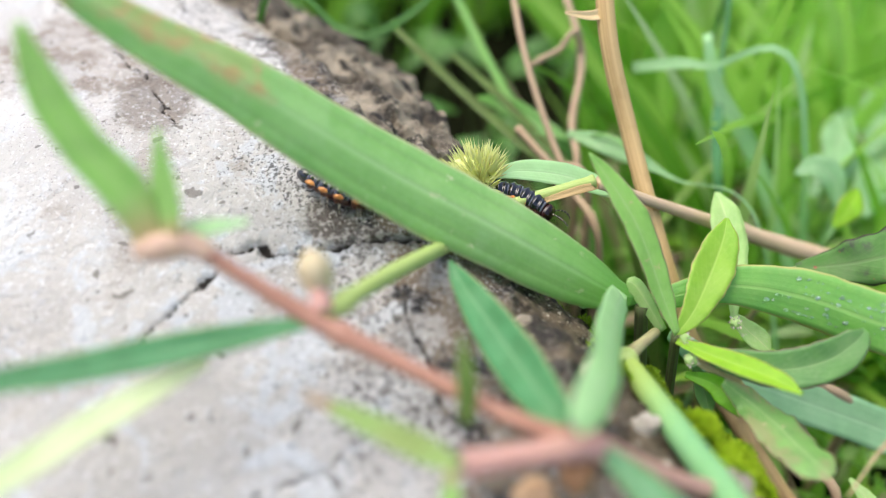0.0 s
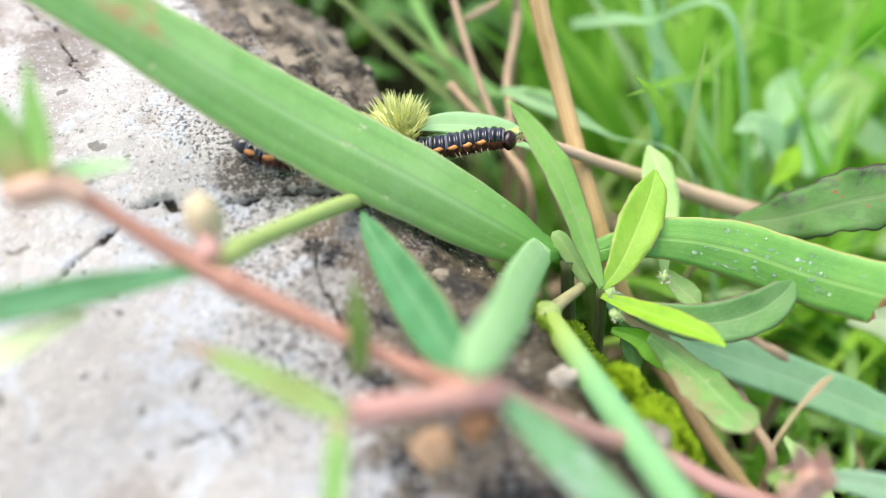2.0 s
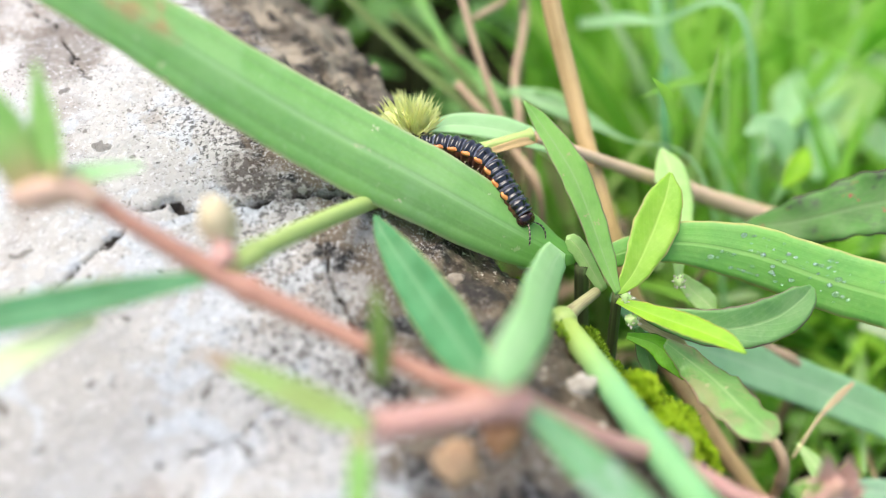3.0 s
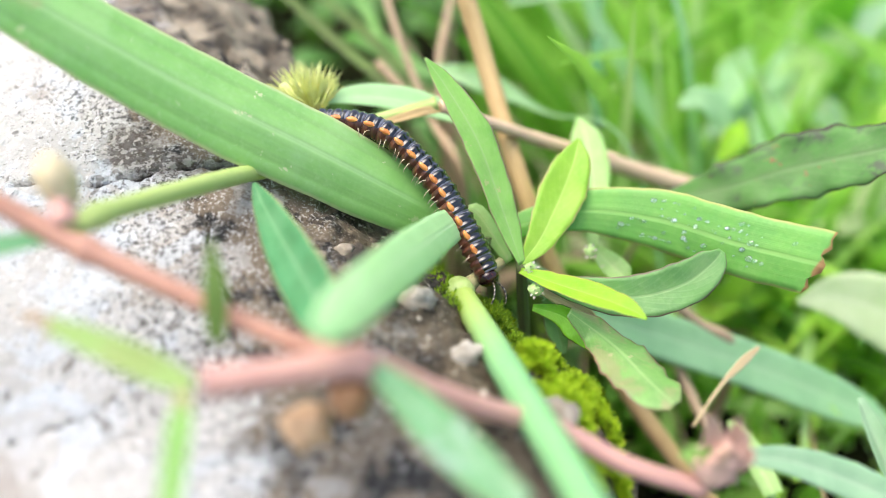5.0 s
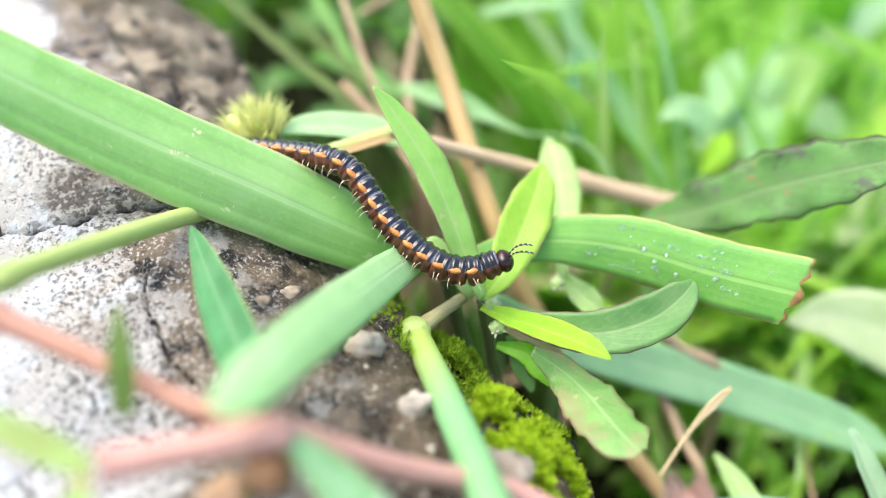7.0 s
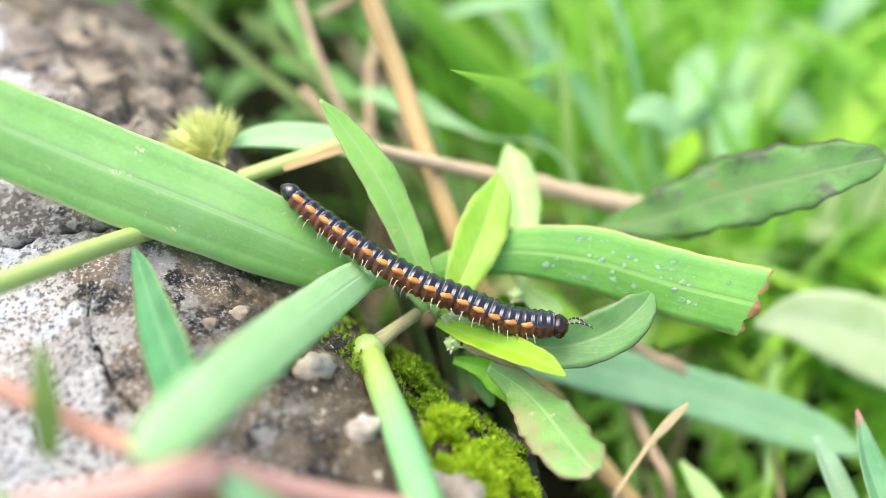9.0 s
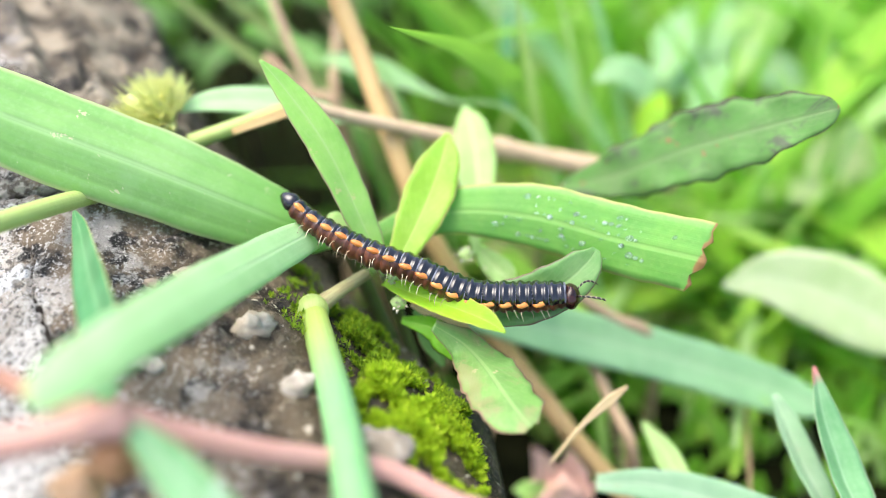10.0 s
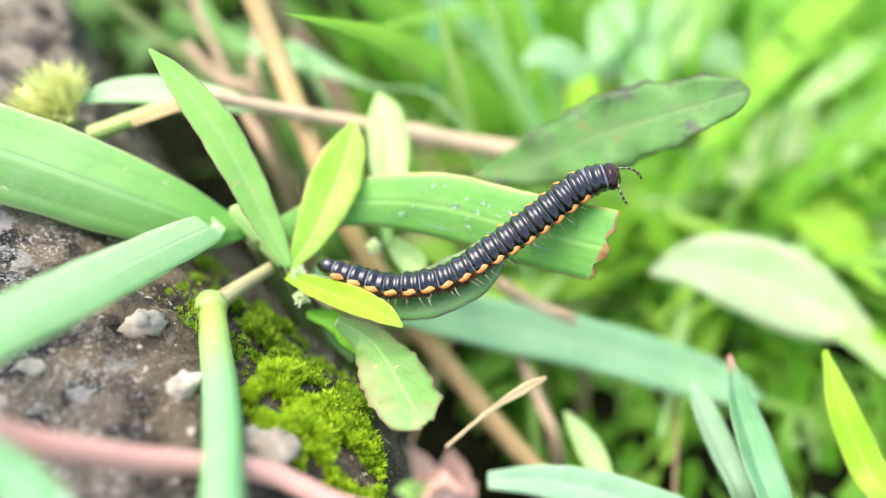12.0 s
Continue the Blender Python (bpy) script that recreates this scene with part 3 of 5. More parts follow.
S2 = math.sqrt(0.5)
CRACKS = [
    (0.42, 1.8, [(-25.8, 74.5, 0), (-22.2, 75.7, 0), (-18.9, 74.5, 0), (-14.0, 75.3, 0), (-9.1, 76.7, 0), (-2.7, 77.0, 0)]),
    (0.20, 0.9, [(-34.5, 62.0, 0), (-32.1, 65.1, 0), (-30.8, 67.2, 0), (-29.4, 68.7, 0), (-27.6, 71.2, 0), (-25.0, 73.4, 0)]),
    (0.17, 1.2, [(-7.0, 72.2, 0), (-5.0, 69.9, 0), (-4.2, 66.9, 0), (-2.9, 63.6, 0), (-2.0, 61.0, 0), (-0.4, 58.9, 0), (2.0, 57.0, 0)]),
    (0.17, 0.5, [(-18.6, 46.3, 0), (-15.6, 47.2, 0), (-13.1, 48.3, 0), (-10.3, 50.7, 0)]),
    (0.20, 0.6, [(-48.8, 113.5, 0), (-43.5, 108.0, 0), (-40.2, 103.0, 0), (-38.2, 98.9, 0), (-35.2, 94.9, 0)]),
    (0.16, 0.5, [(-38.2, 98.9, 0), (-34.6, 98.2, 0), (-30.0, 97.2, 0)]),
    (0.2, 0.6, [(-46.0, 131.0, 0), (-40.9, 126.3, 0), (-36.8, 123.5, 0)]),
]


def ease(x):
    x = min(1.0, max(0.0, x))
    return x * x * (3 - 2 * x)


def stone_reach(v):
    """How far the stone's flank runs out past its brink before it breaks off; its near corner is rounded."""
    back = min(1, max(0, (-30 - v) / 60))
    return 24.5 - 2.5 * back + 1.1 * ease((v + 36) / 8) * ease((-13 - v) / 6) - min(24.0, 0.036 * max(0, v + 22) ** 2) - 7.5 * ease((-52 - v) / 16) + 0.22 * max(0, -78 - v)


def stone_height(x, y):
    """The height of the stone's skin at a place, all in millimetres."""
    u, v = (x + y) * S2, (x - y) * S2
    top = 61 + 0.22 * (min(y, 95) - 70) + 0.03 * max(0, y - 95)
    top += 0.55 * noise.noise((x / 26, y / 26, 0.3)) + 0.30 * noise.noise((x / 7, y / 7, 1.3)) + 0.14 * noise.noise((x / 2.6, y / 2.6, 4.1))
    back = min(1, max(0, (-30 - v) / 60))
    brink = 46 + 20 * back + 1.6 * noise.noise((v / 9, 4.0, 0.2)) + 0.8 * noise.noise((v / 2.8, 2.0, 0.7))
    e = u - brink
    z = top - 3.0 * math.exp(-(((v + 44.5) / 8) ** 2)) * min(1, max(0, (u - 49) / 5))  # a hollow under the broad blade
    z -= 2.4 * ease((e + 0.2) / 1.3) * ease((back - 0.4) / 0.4)  # the pale crust ends in a lip above the broken back
    if e > 0:
        far_back = ease((back - 0.4) / 0.35)
        z -= (0.035 + 0.055 * back * (1 - far_back) - 0.011 * far_back) * e * e
        z -= 0.06 * max(0, v + 17) ** 2 * ease((e - 4) / 8)  # the near corner falls away
        rough = min(1, e / 6) * (1 + 0.6 * back)
        z += rough * (1.5 * noise.noise((x / 5.5, y / 5.5, 2.2)) + 0.9 * noise.noise((x / 2.2, y / 2.2, 5.2)) + 0.42 * noise.noise((x / 0.9, y / 0.9, 7.0)))
        z -= 2.2 * back * ease((noise.noise((x / 4.0, y / 4.0, 14.0)) - 0.18) / 0.2)  # pits in the back
        end = e - stone_reach(v) - 0.9 * noise.noise((v / 4, 8.0, 0.2))
        if end > 0:
            z -= 9 * end
    else:
        z += 0.13 * noise.noise((x / 1.1, y / 1.1, 9.0))
    return max(z, -2.0)


def build_stone():
    xs = stepped([(-420, -120, 25), (-120, -70, 2), (-66, 60, 0.32), (62, 200, 23)])
    ys = stepped([(-400, 0, 25), (0, 34, 2), (36, 134, 0.32), (134, 150, 1.2), (150, 330, 15)])
    gx, gy = np.meshgrid(xs, ys)
    z = np.array([stone_height(float(x), float(y)) for x, y in zip(gx.ravel(), gy.ravel())])
    flat = np.stack([gx.ravel(), gy.ravel()], 1)
    near_view = (flat[:, 0] > -70) & (flat[:, 0] < 40) & (flat[:, 1] > 34) & (flat[:, 1] < 140)
    part = flat[near_view]
    # the cracks run jaggedly
    jag = np.array([(0.9 * noise.noise((x / 2.6, y / 2.6, 6.0)) + 0.35 * noise.noise((x / 0.8, y / 0.8, 2.0)), 0.9 * noise.noise((x / 2.6, y / 2.6, 16.0)) + 0.35 * noise.noise((x / 0.8, y / 0.8, 12.0))) for x, y in part])
    swell = np.array([0.75 + 0.9 * max(-0.6, noise.noise((x / 3.1, y / 3.1, 21.0))) for x, y in part])
    crack_tone = np.zeros(len(flat))
    for width, depth, line in CRACKS:
        near = np.full(len(part), 1e9)
        path = smooth_curve(line, 30)
        for a, b in zip(path[:-1, :2], path[1:, :2]):
            t = np.clip(((part + jag - a) @ (b - a)) / max((b - a) @ (b - a), 1e-9), 0, 1)
            near = np.minimum(near, np.linalg.norm(part + jag - a - t[:, None] * (b - a), axis=1))
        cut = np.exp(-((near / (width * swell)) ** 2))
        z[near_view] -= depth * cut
        crack_tone[near_view] = np.maximum(crack_tone[near_view], cut)
    verts = np.stack([gx.ravel(), gy.ravel(), z], 1) * MM
    n, m = len(ys), len(xs)
    keep = (z.reshape(n, m) > -1.9)
    faces = [(i * m + j, i * m + j + 1, (i + 1) * m + j + 1, (i + 1) * m + j) for i in range(n - 1) for j in range(m - 1)
             if keep[i, j] or keep[i + 1, j] or keep[i, j + 1] or keep[i + 1, j + 1]]
    ob = mesh_object("stone_block", verts, faces, STONE)
    crack_layer = ob.data.attributes.new("crack_dark", "FLOAT", "POINT")
    crack_layer.data.foreach_set("value", crack_tone.astype(np.float32))
    tagged(ob, "pale weathered stone block with black stains and a broken brown flank", "stone")


def moss_tufts(count, material, label, thickness, size, leaflets, seed):
    """Feathery shoots: each is a spray of narrow pointed leaflets round a short axis."""
    rng = np.random.default_rng(seed)
    verts, faces = [], []
    made = tries = 0
    while made < count and tries < 200000:
        tries += 1
        v, e = rng.uniform(-46, 8), rng.uniform(5, 25)
        back = min(1, max(0, (-30 - v) / 60))
        u = e + 46 + 20 * back
        x, y = (u + v) * S2, (u - v) * S2
        clump = 0.42 + 1.9 * noise.noise((x / 3.0, y / 3.0, 11.0)) + 0.9 * noise.noise((x / 1.2, y / 1.2, 3.0))
        amount = thickness(e, v) * min(1.4, max(0.0, clump)) * ease((stone_reach(v) - 2.6 - e) / 1.2) * ease((-4 - v) / 4)
        if rng.random() > amount:
            continue
        z = stone_height(x, y) + 0.7 * amount
        if z < 20:
            continue
        tall = size * rng.uniform(0.65, 1.3)
        lean = unit(np.array((0.22, -0.12, 0.95)) + rng.normal(0, 0.26, 3))
        side = unit(np.cross(lean, (0.3, 0.8, 0.1)))
        other = np.cross(lean, side)
        foot = np.array((x, y, z - 0.3))
        for k in range(leaflets):
            a = 2.4 * k + rng.uniform(-0.4, 0.4)
            out = side * math.cos(a) + other * math.sin(a)
            base = foot + lean * tall * 0.62 * k / leaflets
            way = unit(lean * rng.uniform(0.75, 1.1) + out * (0.95 - 0.65 * k / leaflets))
            long = tall * rng.uniform(0.45, 0.7)
            wide = np.cross(out, lean) * 0.085 * tall
            mid, tip = base + way * long * 0.5 + out * 0.04 * tall, base + way * long
            n = len(verts)
            verts += [base * MM, (mid + wide) * MM, (mid - wide) * MM, tip * MM]
            faces += [(n, n + 2, n + 1), (n + 1, n + 2, n + 3)]
        made += 1
    tagged(mesh_object("moss", verts, faces, material, smooth=False), label, "moss", kind="stuff")


def build_moss():
    def bright(e, v):
        middle, spread = 14.6, 3.8 + 1.4 * ease((v + 18) / 10)
        return 1.3 * math.exp(-(((e - middle) / spread) ** 4)) * ease((v + 23) / 3)

    def deep(e, v):
        upper = 1.5 * math.exp(-(((e - 18.0 - 0.12 * max(0, -22 - v)) / 3.2) ** 2)) * ease((v + 36) / 4) * ease((2 - v) / 8)
        speckle = 0.08 * math.exp(-(((e - 14.5) / 2.0) ** 2)) * ease((v + 40) / 4)
        crest = 0.22 * math.exp(-(((e - 16.5) / 2.0) ** 2) - ((v + 40) / 3.5) ** 2)
        return max(upper, speckle, crest)

    moss_tufts(2600, MOSS, "bright yellow-green moss tufts on the stone's edge", bright, 1.15, 14, 5)
    moss_tufts(2300, MOSS_DEEP, "small darker green moss tufts along the stone's rim", deep, 1.1, 12, 6)


def build_pebbles():
    for k, (place, r) in enumerate([((16.9, 61.4, 57.5), (1.9, 1.4, 1.5)), ((28.4, 48.5, 51.0), (3.0, 1.9, 1.7)),
                                    ((21.6, 54.6, 54.7), (1.5, 1.3, 1.0)), ((8.7, 56.6, 56.9), (1.0, 0.7, 0.6)), ((7.2, 65.7, 60.7), (0.8, 0.6, 0.5)),
                                    ((9.4, 68.2, 57.2), (1.2, 0.9, 0.7)), ((9.3, 56.1, 58.4), (0.8, 0.6, 0.5))]):
        z = stone_height(place[0], place[1])
        ob = lump("pebble", (place[0], place[1], z + r[2] * 0.12), r, PEBBLE, rough=0.5, seed=k + 1)
        tagged(ob, "small pale pebble bedded in the rough stone", "pebble", "pebbles in the stone")


build_ground()
build_stone()
build_moss()
build_pebbles()


# ---- the broad-bladed grass beside the stone ----
def build_grass_clump():
    root = thing("grass_clump", (29, 74, 0), "broad-bladed green grass growing beside the stone", "grass")
    crown = (25.0, 74.8, 53.0)
    under(stalk("culm", [(29, 74, 0), (28.5, 75, 25), crown], [2.0, 2.0, 1.7], DARK_STEM, nodes=(0.6,)), root)
    # the long blade that lies across the view, browned at its tip
    under(blade("leaf_blade", [(24.5, 75.5, 53.8), (21.0, 75.1, 55.3), (15.5, 75.4, 58.9), (5.8, 76.3, 65.0), (-6.1, 77.4, 72.1), (-16.3, 77.9, 79.5), (-23.2, 77.9, 84.8), (-29.3, 77.8, 88.8), (-34.2, 78.0, 92.2), (-38.5, 78.1, 95.3)],
                [1.6, 5.1, 7.9, 9.3, 9.1, 8.0, 6.7, 5.3, 4.2, 2.0], BLADE, face=(0.05, -0.58, 0.81), fold=-0.17, count=60, seed=3), root, "broad green blade with small scars and a brown tip")
    # the blade that bends towards the viewer
    under(blade("leaf_blade", [(18.3, 79.1, 48.4), (20.2, 76.2, 53.0), (21.6, 73.2, 56.6), (20.1, 68.5, 59.6), (17.9, 61.2, 64.1), (16.2, 55.2, 67.8), (14.9, 49.8, 71.2), (13.5, 46.2, 73.0), (11.9, 42.7, 74.4), (10.4, 40.1, 75.1)],
                [1.0, 1.8, 3.3, 4.0, 4.3, 4.4, 4.2, 4.0, 3.6, 1.6], BLADE_PLAIN, face=(0.25, -0.60, 0.75), fold=-0.06, count=56, seed=5), root, "pale green blade bending down over the stone")
    # the cut blade with dew on it
    wet = under(blade("leaf_blade", [(26.2, 76.4, 51.9), (35.9, 77.2, 54.2), (44.7, 74.9, 54.6), (52.7, 70.6, 54.4), (60.2, 65.5, 55.6)],
                [2.2, 4.8, 6.9, 7.3, 7.3], BLADE_CUT, face=(-0.50, -0.66, 0.56), fold=-0.06, count=48, seed=7, ragged=0.8, slant=-0.9), root, "dewy green blade with a torn brown end")
    # dew on its upper face
    rng = np.random.default_rng(17)
    spots = [p for p in wet.data.polygons if p.normal.dot(Vector(TO_EYE)) > 0.4 and p.area > 0.02e-6]
    spots = [p for p in spots if 0.30 < wet.data.uv_layers["uv"].data[p.loop_start].uv[1] < 0.90 and 0.12 < wet.data.uv_layers["uv"].data[p.loop_start].uv[0] < 0.85]
    for _ in range(95):
        p = spots[int(rng.triangular(0, 0.62 * len(spots), len(spots)))]
        r = 0.14 + 0.28 * rng.random() ** 1.6
        place = np.array(p.center) / MM + rng.normal(0, 0.3, 3) * (0.7, 0.2, 0.2) + np.array(p.normal) * 0.02
        drop = lump("dew_drop", tuple(place), (r, r * rng.uniform(0.6, 0.85), r * 0.22), WATER, rough=0.12, axis=tuple(p.normal), seed=int(rng.integers(99)), rings=6, sides=10)
        drop.parent = wet
        drop.matrix_parent_inverse = Matrix.Identity(4)
    # the long low blade behind
    under(blade("leaf_blade", [(30.2, 76.8, 45.9), (38.1, 77.2, 37.9), (48.6, 77.1, 32.6), (62.6, 75.8, 26.9), (72.6, 74.0, 22.8), (79.2, 72.7, 19.8), (83.5, 71.4, 17.9)],
                [2.0, 4.6, 6.2, 6.4, 6.2, 4.6, 0.7], BLADE_COOL, face=(-0.05, -0.60, 0.80), fold=0.05, count=48, seed=9), root, "long blue-green blade arching low")
    # the stout shoot that bends forward from the crown
    under(stalk("shoot", [(26.6, 72.1, 51.1), (23.9, 69.1, 51.9), (21.7, 66.6, 52.3)], [1.3, 1.5, 2.2], OLIVE_STEM, nodes=(1.0,), swell=1.2), root, "short olive stem with a swollen joint")
    under(stalk("shoot", [(21.3, 66.9, 52.4), (23.2, 59.8, 54.2), (25.6, 50.6, 56.5), (28.1, 39.1, 60.5), (29.6, 32.0, 63.0)], [2.7, 2.9, 3.1, 3.1, 3.0], SHOOT_STEM, nodes=(0.0,), swell=1.15), root, "smooth bright green shoot")
    under(stalk("joint", [(21.0, 67.5, 52.2), (21.4, 66.5, 52.6), (21.7, 65.4, 52.9), (21.95, 64.6, 53.1)], [2.0, 3.15, 3.2, 2.1], PALE_STEM, count=14), root, "pale yellow-green swollen joint")
    under(blade("sheath", [(27.7, 72.7, 50.7), (24.3, 75.8, 55.2), (23.0, 76.4, 55.8)], [1.2, 2.2, 0.8], LEAF_PALE, fold=-0.2, count=14), root, "pale papery sheath")


def build_seedling():
    root = thing("weed_seedling", (31, 70, 0), "young leafy weed with a rosette of narrow leaves", "weed")
    heart = (28.8, 71.0, 51.9)
    under(stalk("stem", [(31, 70, 0), (31, 71, 25), heart], [1.4, 1.5, 1.3], DARK_STEM), root)
    leaves = [
        ("tall narrow green leaf with a red-brown edge", LEAF_MID, [heart, (27.1, 73.8, 56.1), (24.2, 78.2, 63.6), (20.8, 81.5, 68.8), (18.7, 83.0, 71.5)], [1.0, 3.0, 4.0, 2.6, 0.3], (0.45, -0.70, 0.55), 0.14),
        ("fresh light green upright leaf", LEAF_FRESH, [heart, (31.1, 73.4, 53.5), (33.7, 77.7, 55.8), (35.6, 81.3, 58.1), (36.6, 84.1, 59.6)], [0.9, 3.4, 5.4, 4.2, 0.5], (-0.1, -0.78, 0.60), 0.12),
        ("pale upright leaf behind the others", LEAF_PALE, [(38.3, 76.7, 47.8), (38.9, 81.3, 49.7), (39.5, 86.9, 51.8), (39.3, 91.8, 54.1), (38.7, 94.9, 55.4)], [0.6, 2.4, 4.6, 4.0, 0.6], (0.0, -0.85, 0.5), 0.1),
        ("small lime-yellow leaf curling forward", LEAF_LIME, [(28.6, 69.9, 51.8), (31.8, 67.5, 52.2), (35.8, 64.4, 53.0), (38.7, 61.8, 53.7), (40.4, 60.1, 53.8)], [0.8, 2.2, 2.8, 2.1, 0.3], (0.2, -0.45, 0.85), 0.22),
        ("dark green spoon-shaped leaf", LEAF_SHADE, [(29.4, 70.3, 51.2), (35.0, 67.8, 50.5), (40.8, 66.5, 50.6), (46.0, 66.8, 52.0), (49.2, 68.1, 53.8), (50.4, 69.0, 54.9)], [1.0, 3.2, 4.7, 5.0, 3.6, 0.8], (0.1, -0.62, 0.78), 0.14),
        ("drooping leaf with a crinkled red edge", LEAF_DUSK, [(33.5, 64.9, 50.2), (36.3, 63.5, 48.5), (38.3, 59.8, 49.1), (39.7, 56.2, 49.7), (40.8, 53.4, 50.4), (41.8, 51.5, 50.8)], [1.2, 3.6, 5.9, 6.5, 5.4, 1.6], (0.30, -0.60, 0.72), -0.08),
    ]
    leaves.append(("folded half of the drooping leaf, its backlight put into bright green", LEAF_FOLD, [(30.0, 67.9, 48.0), (33.0, 66.6, 48.0), (34.7, 64.8, 47.4), (36.0, 62.6, 46.4)], [0.8, 2.4, 3.0, 0.6], (-0.5, -0.5, 0.65), 0.1))
    leaves.append(("small pale leaf beside a flower cluster", LEAF_PALE, [(38.4, 78.2, 48.0), (40.0, 76.1, 47.2), (41.5, 74.3, 46.7), (42.6, 73.4, 46.0)], [0.8, 2.6, 2.8, 0.4], (0.1, -0.7, 0.7), 0.12))
    leaves.append(("dry tan leaf scrap at the heart of the weed", STRAW_PALE, [(31.2, 69.0, 49.3), (33.2, 68.0, 49.0), (36.0, 66.6, 47.8), (37.6, 65.6, 46.6)], [0.8, 1.7, 1.5, 0.4], (0.1, -0.6, 0.75), 0.15))
    tall = None
    for k, (label, material, points, widths, face, fold) in enumerate(leaves):
        grown = under(blade("leaf", points, widths, material, face=face, fold=fold, wavy=0.07 if k == 5 else 0.05, seed=20 + k, ragged=0.25 if k == 5 else 0.0, crinkle=0.035 if k == 5 else 0.022, count=60), root, label)
        tall = grown if k == 0 else tall
    under(blade("leaf", [(31.5, 69.3, 47.9), (32.9, 67.6, 45.0), (33.8, 65.9, 42.1)], [0.8, 2.8, 0.6], LEAF_SHADE, seed=31), root)
    rng = np.random.default_rng(8)
    for centre in ((30.1, 67.7, 50.9), (29.7, 70.1, 52.0), (37.3, 74.4, 50.4)):
        tuft = lump("floret", centre, (0.75, 0.75, 0.7), LEAF_PALE, rough=0.5, seed=int(rng.integers(90)), rings=8, sides=10)
        under(tuft, root, "tiny white and green flower cluster")
        for _ in range(16):
            d = unit(rng.normal(size=3) + np.array((0, -0.4, 0.5)))
            a = np.asarray(centre) + d * 0.5
            b = np.asarray(centre) + d * rng.uniform(0.8, 1.25)
            petal = blade("petal", [a, (a + b) / 2, b], [0.15, 0.26, 0.06], FLOWER, thick=0.08, count=5)
            petal.parent = tuft
            petal.matrix_parent_inverse = Matrix.Identity(4)
    return root, (tall, heart)


def build_dark_plant():
    base = (49.9, 87.6, 47.4)
    root = thing("broadleaf_weed", (base[0] - 2, base[1] + 6, 0), "weed with one dark crinkle-edged leaf", "weed")
    under(stalk("stem", [(base[0] - 2, base[1] + 6, 0), (base[0] - 3, base[1] + 4, base[2] * 0.6), base], [1.2, 1.1, 0.8], OLIVE_STEM), root)
    under(blade("leaf", [base, (56.2, 85.6, 50.3), (63.3, 83.8, 54.6), (70.8, 81.6, 58.4), (75.7, 80.0, 60.9), (77.1, 79.9, 61.2)], [1.5, 6.0, 8.2, 7.0, 3.4, 0.6], LEAF_DARK,
                face=(-0.15, -0.60, 0.78), fold=0.06, wavy=0.17, count=90, seed=41, crinkle=0.05), root, "dark green leaf with a purple-brown wavy edge")


def build_straw():
    root = thing("dry_grass", (70, 48.5, 0), "thick tan dry grass stem leaning across the grass", "stem")
    under(stalk("stem", [(70.9, 49.0, 0), (52.4, 65.9, 17.4), (44.5, 73.9, 26.1), (36.8, 81.9, 36.1), (31.8, 87.3, 47.0), (26.6, 100.3, 61.1), (22.6, 108.7, 74.8), (21.8, 122.9, 92.9)], [2.6, 2.6, 2.6, 2.5, 2.5, 2.55, 2.6, 2.5], STRAW, count=90, sides=16), root)
    under(blade("husk", [(22.6, 109.3, 75.6), (20.2, 108.2, 75.6), (16.6, 107.6, 76.4)], [1.6, 1.4, 0.4], STRAW_PALE, fold=0.2, count=12), root, "dry husk at the joint")


def build_sedge():
    head = (2.6, 89.8, 63.7)
    root = thing("sedge", (head[0] + 4, head[1] + 5, 0), "sedge with a spiky yellow-green flower head", "sedge")
    under(stalk("stem", [(head[0] + 4, head[1] + 5, 0), (head[0] + 3, head[1] + 4, head[2] * 0.6), (head[0], head[1] + 0.5, head[2] - 2)], [1.0, 1.0, 0.8], GREEN_STEM), root)
    foot, axis = np.array((4.9, 89.4, 60.4)), unit((-0.42, -0.10, 0.90))
    ball = under(lump("flower_head", (3.7, 89.5, 62.3), (2.3, 2.3, 2.9), BURR, rough=0.25, axis=tuple(axis), seed=4), root, "bristly yellow-green flower head")
    rng = np.random.default_rng(12)
    verts, faces = [], []
    while len(faces) < 3 * 460:
        d = unit(rng.normal(size=3))
        if d @ axis < 0.36 + 0.1 * rng.random():
            continue
        s = unit(np.cross(d, rng.normal(size=3)))
        t = np.cross(d, s)
        a, b = foot + d * rng.uniform(2.2, 4.0), foot + unit(d + s * 0.10) * rng.uniform(5.4, 7.4) * (0.86 + 0.14 * (d @ axis))
        n = len(verts)
        for q in range(3):
            verts.append((a + (s * math.cos(2.1 * q) + t * math.sin(2.1 * q)) * 0.26) * MM)
        verts.append(b * MM)
        faces += [(n, n + 1, n + 3), (n + 1, n + 2, n + 3), (n + 2, n, n + 3)]
    spikes = mesh_object("bristles", verts, faces, BURR, [(0.5, 0.5)] * len(verts), smooth=False)
    spikes.parent = ball
    spikes.matrix_parent_inverse = Matrix.Identity(4)
    under(blade("bract", [(6.6, 89.7, 62.2), (10.4, 91.2, 61.8), (16.3, 91.9, 60.5), (22.3, 91.8, 58.3), (26.4, 92.1, 56.5)], [1.0, 3.0, 3.6, 2.6, 0.5], BLADE_PLAIN, face=(0, -0.4, 0.9), seed=50), root, "leafy green bract")


